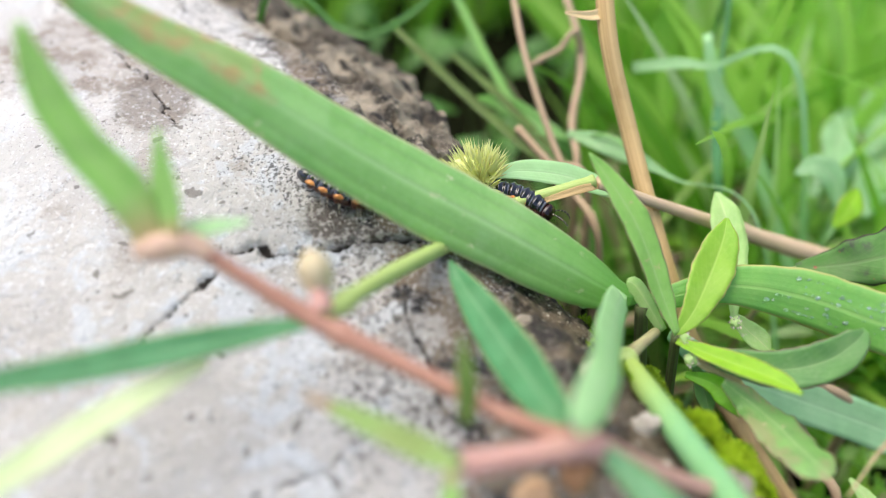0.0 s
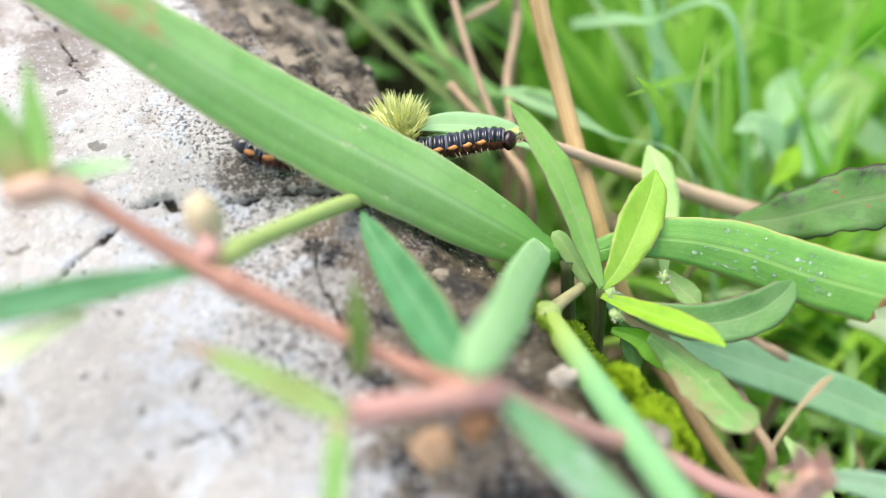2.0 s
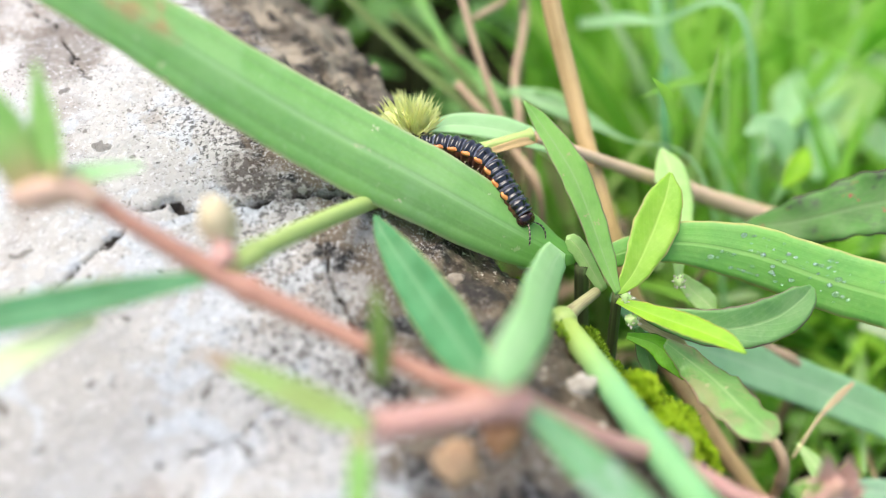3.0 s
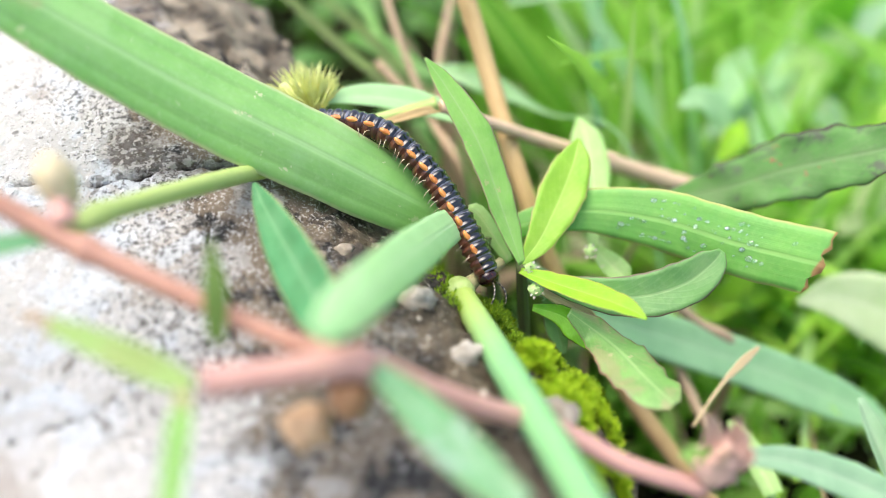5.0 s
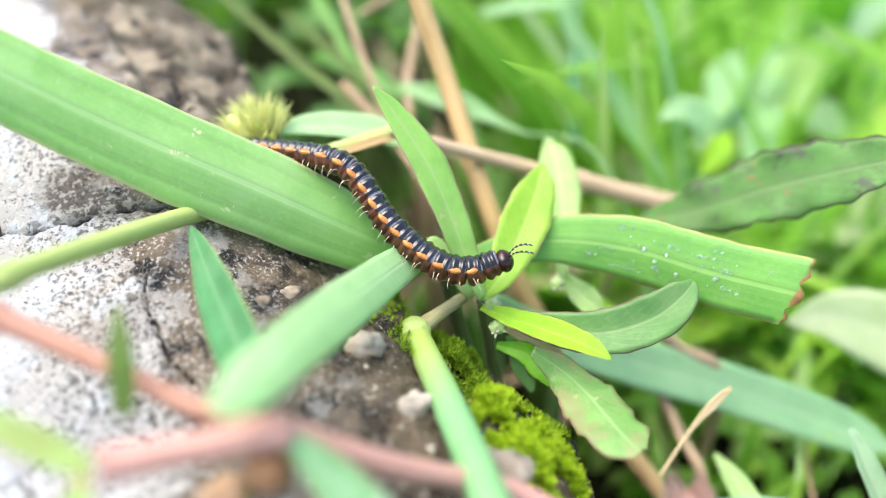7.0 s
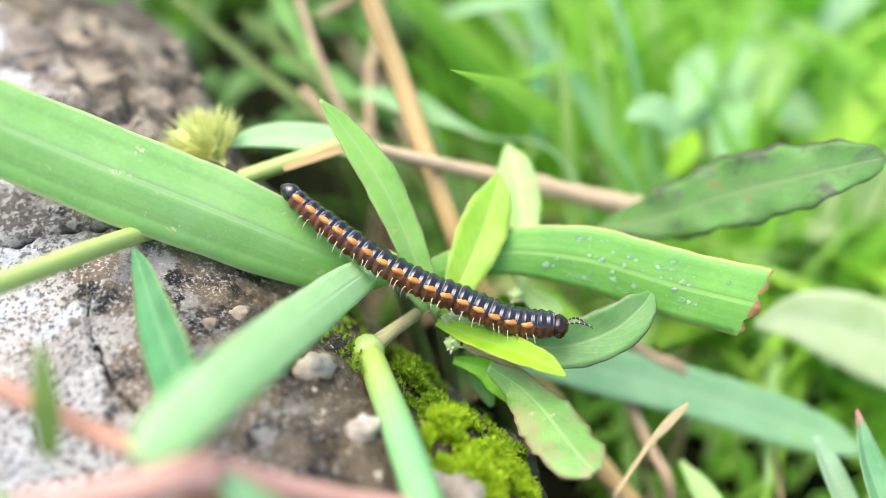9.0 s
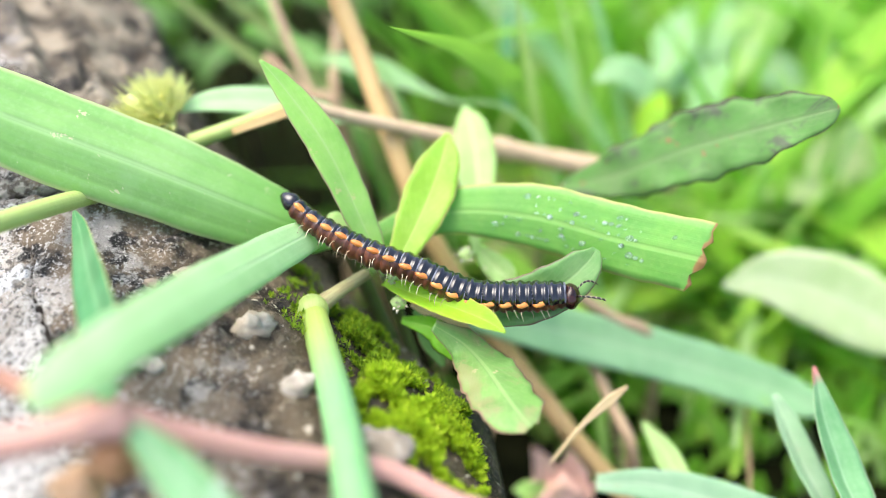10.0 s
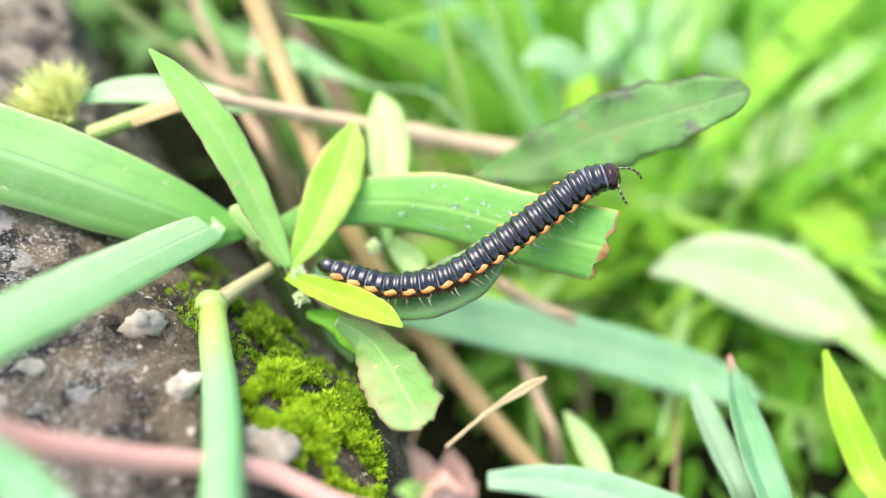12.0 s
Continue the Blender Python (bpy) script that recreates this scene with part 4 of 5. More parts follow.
def build_runner_behind():
    """The brown runner with a pale broken end that crosses behind the seedling."""
    root = thing("old_runner", (55.4, 95.9, 42.9), "brown creeping stem with a yellowish broken end", "stem")
    under(stalk("stem", [(20.5, 89.1, 61.6), (26.4, 91.2, 57.6), (35.7, 93.7, 52.1), (53.3, 96.9, 43.0), (66.8, 99.4, 36.4)], [1.4, 1.5, 1.9, 2.9, 3.4], STRAW_ROSY, nodes=(0.0, 0.5)), root)
    under(stalk("broken_end", [(8.2, 85.1, 60.8), (13.3, 86.9, 61.2), (19.8, 89.2, 61.7)], [1.9, 1.7, 1.6], PALE_STEM, nodes=(1.0,), swell=1.25), root, "yellow-green stem piece with a brown joint")
    under(blade("husk", [(20.5, 88.8, 61.2), (18.1, 87.4, 61.8), (13.1, 85.3, 61.6)], [0.7, 1.1, 0.7], STRAW, count=12), root, "split papery husk")


def build_runner():
    """The red runner close to the viewer, with its side shoots and leaves."""
    root = thing("red_runner", (13, 43, 53), "reddish creeping grass runner with side leaves", "runner")
    node_a, node_b, node_c = (-24.7, 57.3, 78.5), (-11.6, 53.8, 72.6), (13.2, 43.2, 68.1)
    under(stalk("stem", [(-23.1, 57.3, 79.1), (-21.4, 57.0, 78.2), (-18.3, 56.1, 76.1), node_b, (-0.4, 49.2, 69.5), (7.2, 45.4, 68.5), node_c],
                [1.7, 1.6, 1.55, 1.95, 1.65, 1.65, 2.1], PINK, count=70, nodes=(0.40,), swell=1.3), root)
    under(stalk("stem", [(12.6, 43.4, 68.3), (13.9, 43.2, 67.6), (20.9, 44.1, 61.9), (29.1, 45.4, 55.9), (35.3, 43.1, 53.4), (42.0, 42.0, 51.1)],
                [2.3, 2.2, 1.85, 1.85, 1.8, 1.9], PINK_PALE, count=50, nodes=(0.05,), swell=1.2), root, "paler rosy length of the runner")
    under(stalk("sheath", [(-27.4, 55.7, 79.4), (-25.7, 56.5, 79.2), (-23.1, 57.3, 79.1), (-21.1, 56.8, 78.1)], [1.4, 2.7, 2.5, 1.8], SHEATH), root, "rosy beige leaf sheath")
    under(stalk("side_shoot", [(1.9, 39.7, 70.6), (6.4, 41.0, 69.9), (13.2, 43.1, 68.6)], [2.5, 2.3, 2.6], PINK_PALE, nodes=(0.0, 1.0), swell=1.2), root, "rosy side shoot")
    under(stalk("side_shoot", [node_b, (-9.1, 57.1, 72.1), (-6.1, 63.6, 68.8), (-1.3, 72.6, 64.1), (4.1, 83.6, 57.5)], [1.7, 1.8, 1.9, 1.9, 1.8], PALE_STEM, nodes=(0.1,)), root, "pale green side shoot")
    bud = (-11.8, 57.3, 75.4)
    under(lump("bud", bud, (1.6, 1.6, 2.7), BUD, axis=(-0.15, 0.1, 1), seed=2), root, "cream-coloured bud")
    under(stalk("bud_stalk", [(-11.1, 54.4, 73.2), (-11.6, 56.4, 74.4)], [2.3, 1.7], PINK_PALE, count=10), root)
    leaves = [
        (BLADE_DEEP, [node_b, (-19.5, 51.3, 73.0), (-26.3, 48.9, 73.4), (-33.4, 46.0, 74.4), (-40.8, 42.9, 76.2)], [1.0, 2.6, 3.0, 2.6, 1.4], (0, -0.5, 0.85), "dark green narrow leaf"),
        (LEAF_CREAM, [(-21.4, 50.4, 70.9), (-26.5, 46.0, 71.2), (-31.8, 41.2, 71.1), (-36.9, 35.8, 71.4)], [1.0, 2.4, 2.6, 2.2], (0, -0.6, 0.8), "pale yellow-green leaf"),
        (LEAF_ROSY, [(-25.9, 56.2, 79.5), (-27.8, 58.9, 83.4), (-31.7, 61.4, 87.3), (-34.6, 64.1, 91.4), (-36.4, 67.1, 95.7)], [1.8, 3.9, 3.7, 3.2, 0.8], (0.3, -0.7, 0.6), "light green leaf with a reddish base"),
        (LEAF_ROSY, [(-24.0, 56.9, 80.2), (-24.6, 59.6, 83.3), (-25.4, 63.3, 87.4)], [2.0, 2.8, 0.4], (-0.3, -0.7, 0.6), "short upright leaf with a reddish base"),
        (BLADE_PLAIN, [(-24.7, 57.6, 78.9), (-22.4, 58.4, 79.7), (-17.7, 59.4, 79.9)], [1.0, 1.7, 0.5], (0, -0.5, 0.85), ""),
        (BLADE_DEEP, [(11.0, 46.6, 66.7), (8.1, 53.8, 65.3), (4.5, 61.8, 64.8), (1.9, 68.0, 64.2), (0.8, 70.4, 64.8)], [3.2, 5.2, 4.4, 2.4, 0.4], (-0.25, -0.70, 0.62), "dark green pointed leaf"),
        (BLADE_RUST, [(13.4, 42.7, 68.7), (16.6, 39.8, 67.4), (20.2, 35.9, 66.3), (23.8, 31.8, 65.9)], [1.2, 3.0, 3.6, 2.4], (0.35, -0.60, 0.70), "dark green leaf with a rusty patch"),
        (LEAF_WORN, [(1.3, 39.6, 70.5), (-1.8, 41.1, 71.0), (-6.6, 43.0, 72.1), (-11.8, 44.9, 73.2)], [1.2, 2.3, 1.9, 0.4], (0, -0.65, 0.75), "yellow-green leaf"),
        (OLIVE_BLADE, [(2.0, 44.5, 69.6), (2.0, 46.9, 72.3), (1.6, 50.2, 74.8)], [1.2, 1.8, 0.4], (0.3, -0.7, 0.6), ""),
        (LEAF_ROSY, [(0.7, 39.4, 70.2), (0.6, 36.7, 69.3), (0.4, 32.0, 67.2)], [1.0, 1.7, 1.5], (0.2, -0.7, 0.65), ""),
    ]
    for k, (material, points, widths, face, label) in enumerate(leaves):
        under(blade("leaf", points, widths, material, face=face, fold=0.1, seed=60 + k), root, label)
    husk = (8.3, 41.4, 63.0)
    under(lump("husk", husk, (1.9, 1.7, 1.9), HUSK_TAN, rough=0.4, seed=6), root, "pale dry husk")
    under(lump("husk", (11.8, 41.9, 65.7), (1.5, 1.4, 1.9), BROWN_BUD, rough=0.4, seed=9), root, "rusty brown husk")
    under(lump("water_drop", (12.9, 42.2, 63.9), (0.75, 0.75, 0.95), WATER, rough=0.02, rings=10, sides=14), root, "clear hanging water drop")
    # the bud with pointed sepals at the runner's end
    flower = (43.0, 43.2, 53.5)
    cup = under(lump("flower_bud", flower, (2.3, 2.0, 2.6), HUSK_PINK, axis=(0.1, -0.2, 1), rough=0.45, seed=3, sharp=0.25), root, "dusty pink flower bud")
    for k, (dx, dy, dz) in enumerate([(-1.5, 0.5, 5.0), (1.6, 0.4, 3.6), (-0.1, -1.2, 3.4), (2.4, -0.5, 2.0), (-2.3, -0.5, 2.2), (0.9, 0.9, 4.4), (-0.8, -1.0, 2.6), (1.4, -1.2, 2.4), (-3.2, 0.2, 0.9)]):
        a = np.asarray(flower) + np.array((dx, dy, 0.4 * dz)) * 0.6
        b = np.asarray(flower) + np.array((dx, dy, dz)) * (1.25 if k == 0 else 1.12)
        sepal = blade("sepal", [a, (a + b) / 2 + 0.2, b], [1.8, 1.7, 0.15], LEAF_MID if k in (4, 8) else HUSK_PINK, count=10, fold=0.25, seed=k)
        sepal.parent = cup
        sepal.matrix_parent_inverse = Matrix.Identity(4)
    under(blade("leaf", [(46.6, 45.9, 50.2), (51.4, 45.9, 49.1), (57.1, 44.9, 47.1), (65.2, 42.9, 43.7)], [1.4, 2.7, 3.6, 3.2], BLADE_MINT, face=(0, -0.5, 0.85), seed=75), root, "pale green leaf with a brown scar")


def build_dry_bits():
    root = thing("dry_straw_bit", (43.3, 49.9, 49.4), "short split piece of bleached straw", "straw")
    under(blade("stem", [(43.3, 49.9, 49.4), (46.7, 53.4, 51.2), (49.2, 55.4, 52.4), (51.0, 56.5, 53.2)], [0.35, 0.5, 1.05, 0.4], STRAW_PALE, face=(0.5, -0.6, 0.6), count=16, thick=0.4), root)
    return root


def build_shoots():
    spots = [(BLADE_SPIKE, [(75.7, 49.1, 27.6), (74.6, 54.7, 32.8), (73.7, 59.6, 36.2), (73.5, 63.8, 39.3)], [3.6, 4.2, 3.1, 0.4], "blue-green pointed shoot with a pink tip"),
             (BLADE_MINT, [(73.9, 52.6, 25.2), (72.3, 57.6, 29.8), (70.8, 61.5, 33.0), (70.1, 63.9, 34.6)], [2.6, 3.2, 2.6, 0.8], "pale grey-green grass shoot")]
    for material, points, widths, label in spots:
        base = (points[0][0] + 2, points[0][1] - 2, 0)
        root = thing("grass_shoot", base, label, "grass shoot", "shoots beside the stone")
        under(blade("leaf", [base, *points], [2.0, *widths], material, face=(0.3, -0.7, 0.6), fold=0.25, seed=80), root)
        under(stalk("sheath", [base, (base[0] - 0.6, base[1] + 0.6, points[0][2] * 0.35), (points[0][0], points[0][1], points[0][2] * 0.7)], [2.0, 1.8, 1.2], DARK_STEM, count=12), root, "dull green sheath")
    points = [(70.6, 84.0, 30.8), (76.9, 84.8, 30.6), (84.6, 84.0, 27.7), (92.7, 82.4, 22.7), (101.3, 79.6, 17.6)]
    root = thing("broadleaf_weed", (points[-1][0] + 6, points[-1][1] + 4, 0), "weed with large pale yellow-green leaves", "weed")
    under(stalk("stem", [(points[-1][0] + 6, points[-1][1] + 4, 0), points[-1]], [1.4, 1.0], OLIVE_STEM, count=10), root)
    under(blade("leaf", points, [0.6, 7.0, 10.5, 9.5, 2.0], LEAF_CREAM, face=(0, -0.70, 0.72), fold=0.08, wavy=0.04, seed=85), root)
    points = [(83.8, 63.6, 38.5), (84.2, 58.3, 35.7), (85.5, 53.4, 32.4), (87.2, 48.2, 28.8)]
    root = thing("grass_shoot", (points[-1][0] + 3, points[-1][1] - 3, 0), "bright yellow-green upright grass shoot", "grass shoot", "shoots beside the stone")
    under(blade("leaf", [(points[-1][0] + 3, points[-1][1] - 3, 0), *points[::-1]], [2.0, 3.2, 3.6, 3.0, 0.5], LEAF_LIME, face=(-0.2, -0.7, 0.65), fold=0.15, seed=88), root)
    low = points[-1]
    under(stalk("sheath", [(low[0] + 3, low[1] - 3, 0), (low[0] + 2, low[1] - 2, low[2] * 0.35), (low[0] + 1, low[1] - 1, low[2] * 0.7)], [2.0, 1.8, 1.2], DARK_STEM, count=12), root, "dull green sheath")


build_grass_clump()
SEEDLING, TALL_LEAF = build_seedling()
build_dark_plant()
build_straw()
build_sedge()
build_runner_behind()
build_runner()
DRY_BIT = build_dry_bits()
build_shoots()


# ---- the meadow behind ----
def build_back_plants():
    tan = [([(11.0, 129.4, 69.7), (13.0, 120.2, 62.7), (16.0, 112.2, 55.8), (19.7, 104.3, 49.2), (23.9, 96.2, 42.3)], 1.1), ([(21.1, 138.7, 64.4), (23.4, 128.4, 58.1), (21.2, 117.8, 51.6), (21.4, 108.2, 46.1)], 1.3),
           ([(14.5, 124.3, 58.8), (18.9, 127.0, 59.7), (23.0, 128.7, 58.5)], 1.0), ([(11.9, 114.5, 53.2), (17.0, 108.9, 50.1), (22.4, 103.4, 48.2)], 1.3),
           ([(50.7, 80.7, 35.5), (55.0, 79.4, 32.0), (60.9, 78.2, 26.5)], 1.6), 
           ([(51.7, 77.7, 28.0), (54.0, 71.0, 24.7), (55.6, 65.0, 22.3)], 1.5)]
    for points, width in tan:
        root = thing("dry_grass", (points[-1][0], points[-1][1], 0), "thin dull brown dry stem among the grass", "stem", "dry stems in the grass")
        under(stalk("stem", [*points, (points[-1][0] + 1, points[-1][1] + 2, 0)], [width] * (len(points) + 1), STRAW_DULL, nodes=(0.45,), count=50), root)
    greens = [([(1.7, 149.3, 60.4), (6.7, 139.1, 54.4), (12.1, 129.3, 48.7), (17.2, 121.1, 44.8)], [1.3, 1.5, 1.5, 1.3], BLADE_CUT),
              ([(6.0, 126.8, 51.1), (11.2, 124.6, 50.8), (16.8, 120.4, 49.3), (20.5, 116.2, 49.9)], [0.8, 3.2, 3.0, 0.8], BLADE),
              ([(20.0, 113.9, 52.5), (27.3, 110.6, 51.9), (36.3, 106.1, 49.1)], [1.0, 3.4, 0.5], BLADE_PLAIN),
              ([(43.8, 129.0, 62.0), (46.5, 125.2, 53.5), (54.1, 122.1, 42.8), (64.1, 114.5, 22.8)], [1.6, 2.6, 3.0, 3.0], BLADE_PLAIN),
              ([(32.8, 130.2, 54.9), (39.6, 127.6, 57.3), (44.2, 125.4, 57.9)], [1.8, 2.0, 1.2], BLADE_PLAIN),
              ([(-8.3, 131.7, 61.8), (2.9, 121.5, 55.7), (11.1, 114.2, 51.8), (18.3, 107.8, 48.9)], [1.0, 1.6, 1.6, 1.3], OLIVE_BLADE), ([(1.7, 132.9, 55.9), (9.7, 125.7, 52.0), (17.3, 118.0, 47.6), (22.2, 112.3, 45.5)], [0.9, 1.4, 1.4, 1.0], OLIVE_BLADE),
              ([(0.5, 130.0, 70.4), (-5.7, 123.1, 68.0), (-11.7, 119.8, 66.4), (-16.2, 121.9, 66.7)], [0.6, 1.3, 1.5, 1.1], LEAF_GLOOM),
              ([(45.2, 110.3, 43.3), (46.1, 120.1, 48.9), (47.9, 130.2, 54.9)], [2.0, 2.2, 1.0], BLADE_DEEP)]
    for k, (points, widths, material) in enumerate(greens):
        low = points[-1]
        way = unit(np.subtract(points[-1], points[-2]))
        knee = np.asarray(low) + way * 14
        base = knee + way * 16
        root = thing("grass_plant", (base[0], base[1], 0), "slender green grass growing behind the stone", "grass", "grass behind the stone")
        under(blade("leaf_blade", [*points, knee, (base[0], base[1], 0)], [*widths, widths[-1], 1.4], material, face=(0.1, -0.8, 0.5), fold=0.12, seed=100 + k, count=40), root)
        under(stalk("culm", [(base[0], base[1], 0), (base[0] + 1, base[1] + 1, 9), (base[0] + 1.5, base[1] + 1, 17)], [1.3, 1.2, 0.5], GREEN_STEM, count=12, nodes=(0.5,)), root)
    broad = [([(57.9, 112.3, 45.5), (61.3, 113.1, 46.4), (64.8, 112.7, 43.9), (66.2, 110.8, 39.6)], [0.6, 4.0, 4.6, 0.8], LEAF_MINT), ([(69.3, 126.4, 29.8), (76.2, 133.0, 31.8), (85.9, 137.5, 31.7)], [1.0, 7.0, 1.0], BLADE_MINT),
             ([(62.6, 103.8, 41.3), (65.3, 106.0, 43.7), (67.3, 109.1, 45.0)], [1.0, 4.0, 0.6], LEAF_LIME), ([(83.9, 108.2, 30.5), (94.3, 116.5, 34.5), (106.0, 125.7, 39.4), (118.0, 133.2, 42.6)], [1.0, 5.0, 6.0, 5.0], LEAF_FRESH),
             ([(97.8, 111.1, 33.7), (104.5, 114.6, 35.5), (114.3, 119.7, 38.0)], [0.8, 4.0, 3.0], LEAF_PALE), ([(56.9, 67.0, 26.5), (58.8, 62.5, 25.8), (60.2, 57.4, 24.3)], [0.6, 3.0, 2.6], LEAF_PALE),
             ([(85.9, 137.5, 31.7), (93.4, 135.0, 28.9), (99.8, 131.3, 24.8)], [1.0, 7.0, 2.0], BLADE_MINT),
             ([(101.3, 108.2, 20.0), (107.1, 112.0, 24.2), (116.4, 116.1, 28.8)], [1.0, 8.0, 6.0], LEAF_PALE), ([(92.1, 114.1, 16.1), (101.1, 118.5, 21.0), (107.2, 123.1, 26.1)], [1.0, 9.0, 2.0], LEAF_CREAM),
             ([(109.3, 94.4, 15.2), (104.6, 101.3, 17.5), (99.2, 105.4, 16.9)], [1.0, 7.0, 1.0], LEAF_LIME), ([(114.6, 105.7, 6.7), (105.7, 114.6, 11.5), (97.0, 121.8, 14.2)], [2.0, 11.0, 1.0], LEAF_LIME),
             ([(123.1, 118.1, 10.1), (115.6, 126.1, 13.7), (108.6, 132.8, 16.0)], [2.0, 11.0, 1.0], LEAF_FRESH),
             ([(71.5, 126.2, 35.2), (75.9, 135.1, 36.2), (81.5, 145.3, 37.0)], [2.0, 7.5, 1.5], LEAF_MINT),
             ([(82.8, 135.0, 33.0), (87.7, 145.0, 35.1), (93.9, 156.3, 37.0)], [2.0, 9.0, 1.5], LEAF_MINT),
             ([(75.5, 118.0, 32.0), (80.0, 126.0, 31.9), (85.7, 135.1, 31.6)], [2.0, 7.0, 1.5], LEAF_MINT),
             ([(100.1, 152.3, 26.6), (105.7, 163.3, 29.8), (112.7, 175.6, 32.9)], [2.0, 10.0, 1.5], LEAF_MINT),
             ([(102.0, 136.0, 23.3), (107.6, 146.0, 25.4), (114.7, 157.3, 27.4)], [2.0, 10.0, 1.5], LEAF_MINT),
             ([(76.7, 127.1, 25.4), (87.2, 137.2, 31.3), (101.5, 147.5, 37.6)], [1.0, 9.0, 5.0], LEAF_PALE), ([(90.9, 143.2, 32.7), (102.4, 150.8, 36.0), (113.4, 154.7, 40.3)], [1.0, 8.0, 4.0], BLADE_MINT)]
    for k, (points, widths, material) in enumerate(broad):
        low = min(points, key=lambda p: p[2])
        root = thing("broadleaf_weed", (low[0], low[1] + 3, 0), "small broad-leaved weed in the grass", "weed", "weeds in the grass")
        under(stalk("stem", [(low[0], low[1] + 3, 0), (low[0], low[1] + 1.5, low[2] * 0.6), low], [1.0, 0.9, 0.7], GREEN_STEM, count=14), root)
        under(blade("leaf", points, widths, material, face=(0.0, -0.6, 0.8), fold=0.08, wavy=0.05, seed=130 + k), root)
    twig = [(76.2, 137.8, 21.5), (84.0, 145.5, 24.8), (94.3, 154.0, 29.0), (101.4, 161.1, 31.7)]
    root = thing("red_weed", (twig[0][0], twig[0][1], 0), "thin reddish weed stem in the grass", "stem")
    under(stalk("stem", [(twig[0][0], twig[0][1], 0), *twig], [1.1, 1.1, 1.0, 1.0, 0.9], PINK, nodes=(0.4, 0.7)), root)


def build_meadow():
    """Thousands of upright blades; each is a narrow folded strip."""
    rng = np.random.default_rng(21)
    patches = {"deep": ([], []), "bright": ([], [])}
    made = 0
    while made < 3500:
        low = made < 720
        x, y = (rng.uniform(44, 130), rng.uniform(30, 118)) if low else (rng.uniform(-60, 300), rng.uniform(70, 420))
        u = (x + y) * S2
        near = math.hypot(x, y)
        if low and (u < 88 or x < 44):
            continue
        if (x < 32 and y < 205) or (x < 44 and y < 245 and rng.random() < 0.86):
            continue
        if not low and (u < 98 + 6 * rng.random() or (x < 62 and y < 112) or (x < 118 and y < 104)):
            continue
        if y > 260 and rng.random() < 0.4:
            continue
        height = rng.uniform(35, 95) * (0.75 if y < 135 else 1.0)
        wide = rng.choice((2.0, 3.2, 4.6, 6.5, 9.0), p=(0.25, 0.3, 0.25, 0.13, 0.07)) * rng.uniform(0.8, 1.2)
        if low:
            wide = min(wide, 3.4)
            height = rng.uniform(5, 13) + 0.08 * max(0, x - 100)
        lean = rng.normal(0, 0.28, 2) * (0.62 if low else 1.0)
        turn = rng.uniform(0, 6.28)
        side = np.array((math.cos(turn), math.sin(turn), 0))
        bend = rng.uniform(0.1, 0.9)
        # blades near the dry stems take the green with shade painted in
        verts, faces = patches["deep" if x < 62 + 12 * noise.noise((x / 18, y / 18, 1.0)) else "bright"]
        n = len(verts)
        steps = 7
        for i in range(steps):
            s = i / (steps - 1)
            c = np.array((x + lean[0] * height * (s + bend * s * s), y + lean[1] * height * (s + bend * s * s), height * (s - 0.28 * bend * s * s)))
            w = wide * (0.6 + 0.4 * math.sin(3.1 * min(1, s + 0.25))) * (1 - s**4) * 0.5 + 0.05
            back = np.array((-side[1], side[0], 0)) * w * 0.3
            verts += [(c - side * w) * MM, (c + back) * MM, (c + side * w) * MM]
        for i in range(steps - 1):
            a = n + 3 * i
            faces += [(a, a + 1, a + 4, a + 3), (a + 1, a + 2, a + 5, a + 4)]
        made += 1
    tagged(mesh_object("meadow_grass", *patches["bright"], FIELD), "dense bright green meadow grass", "grass", kind="stuff")
    tagged(mesh_object("meadow_grass", *patches["deep"], FIELD_SHADED), "dense meadow grass near the dry stems, shade put into its deeper green", "grass", kind="stuff")


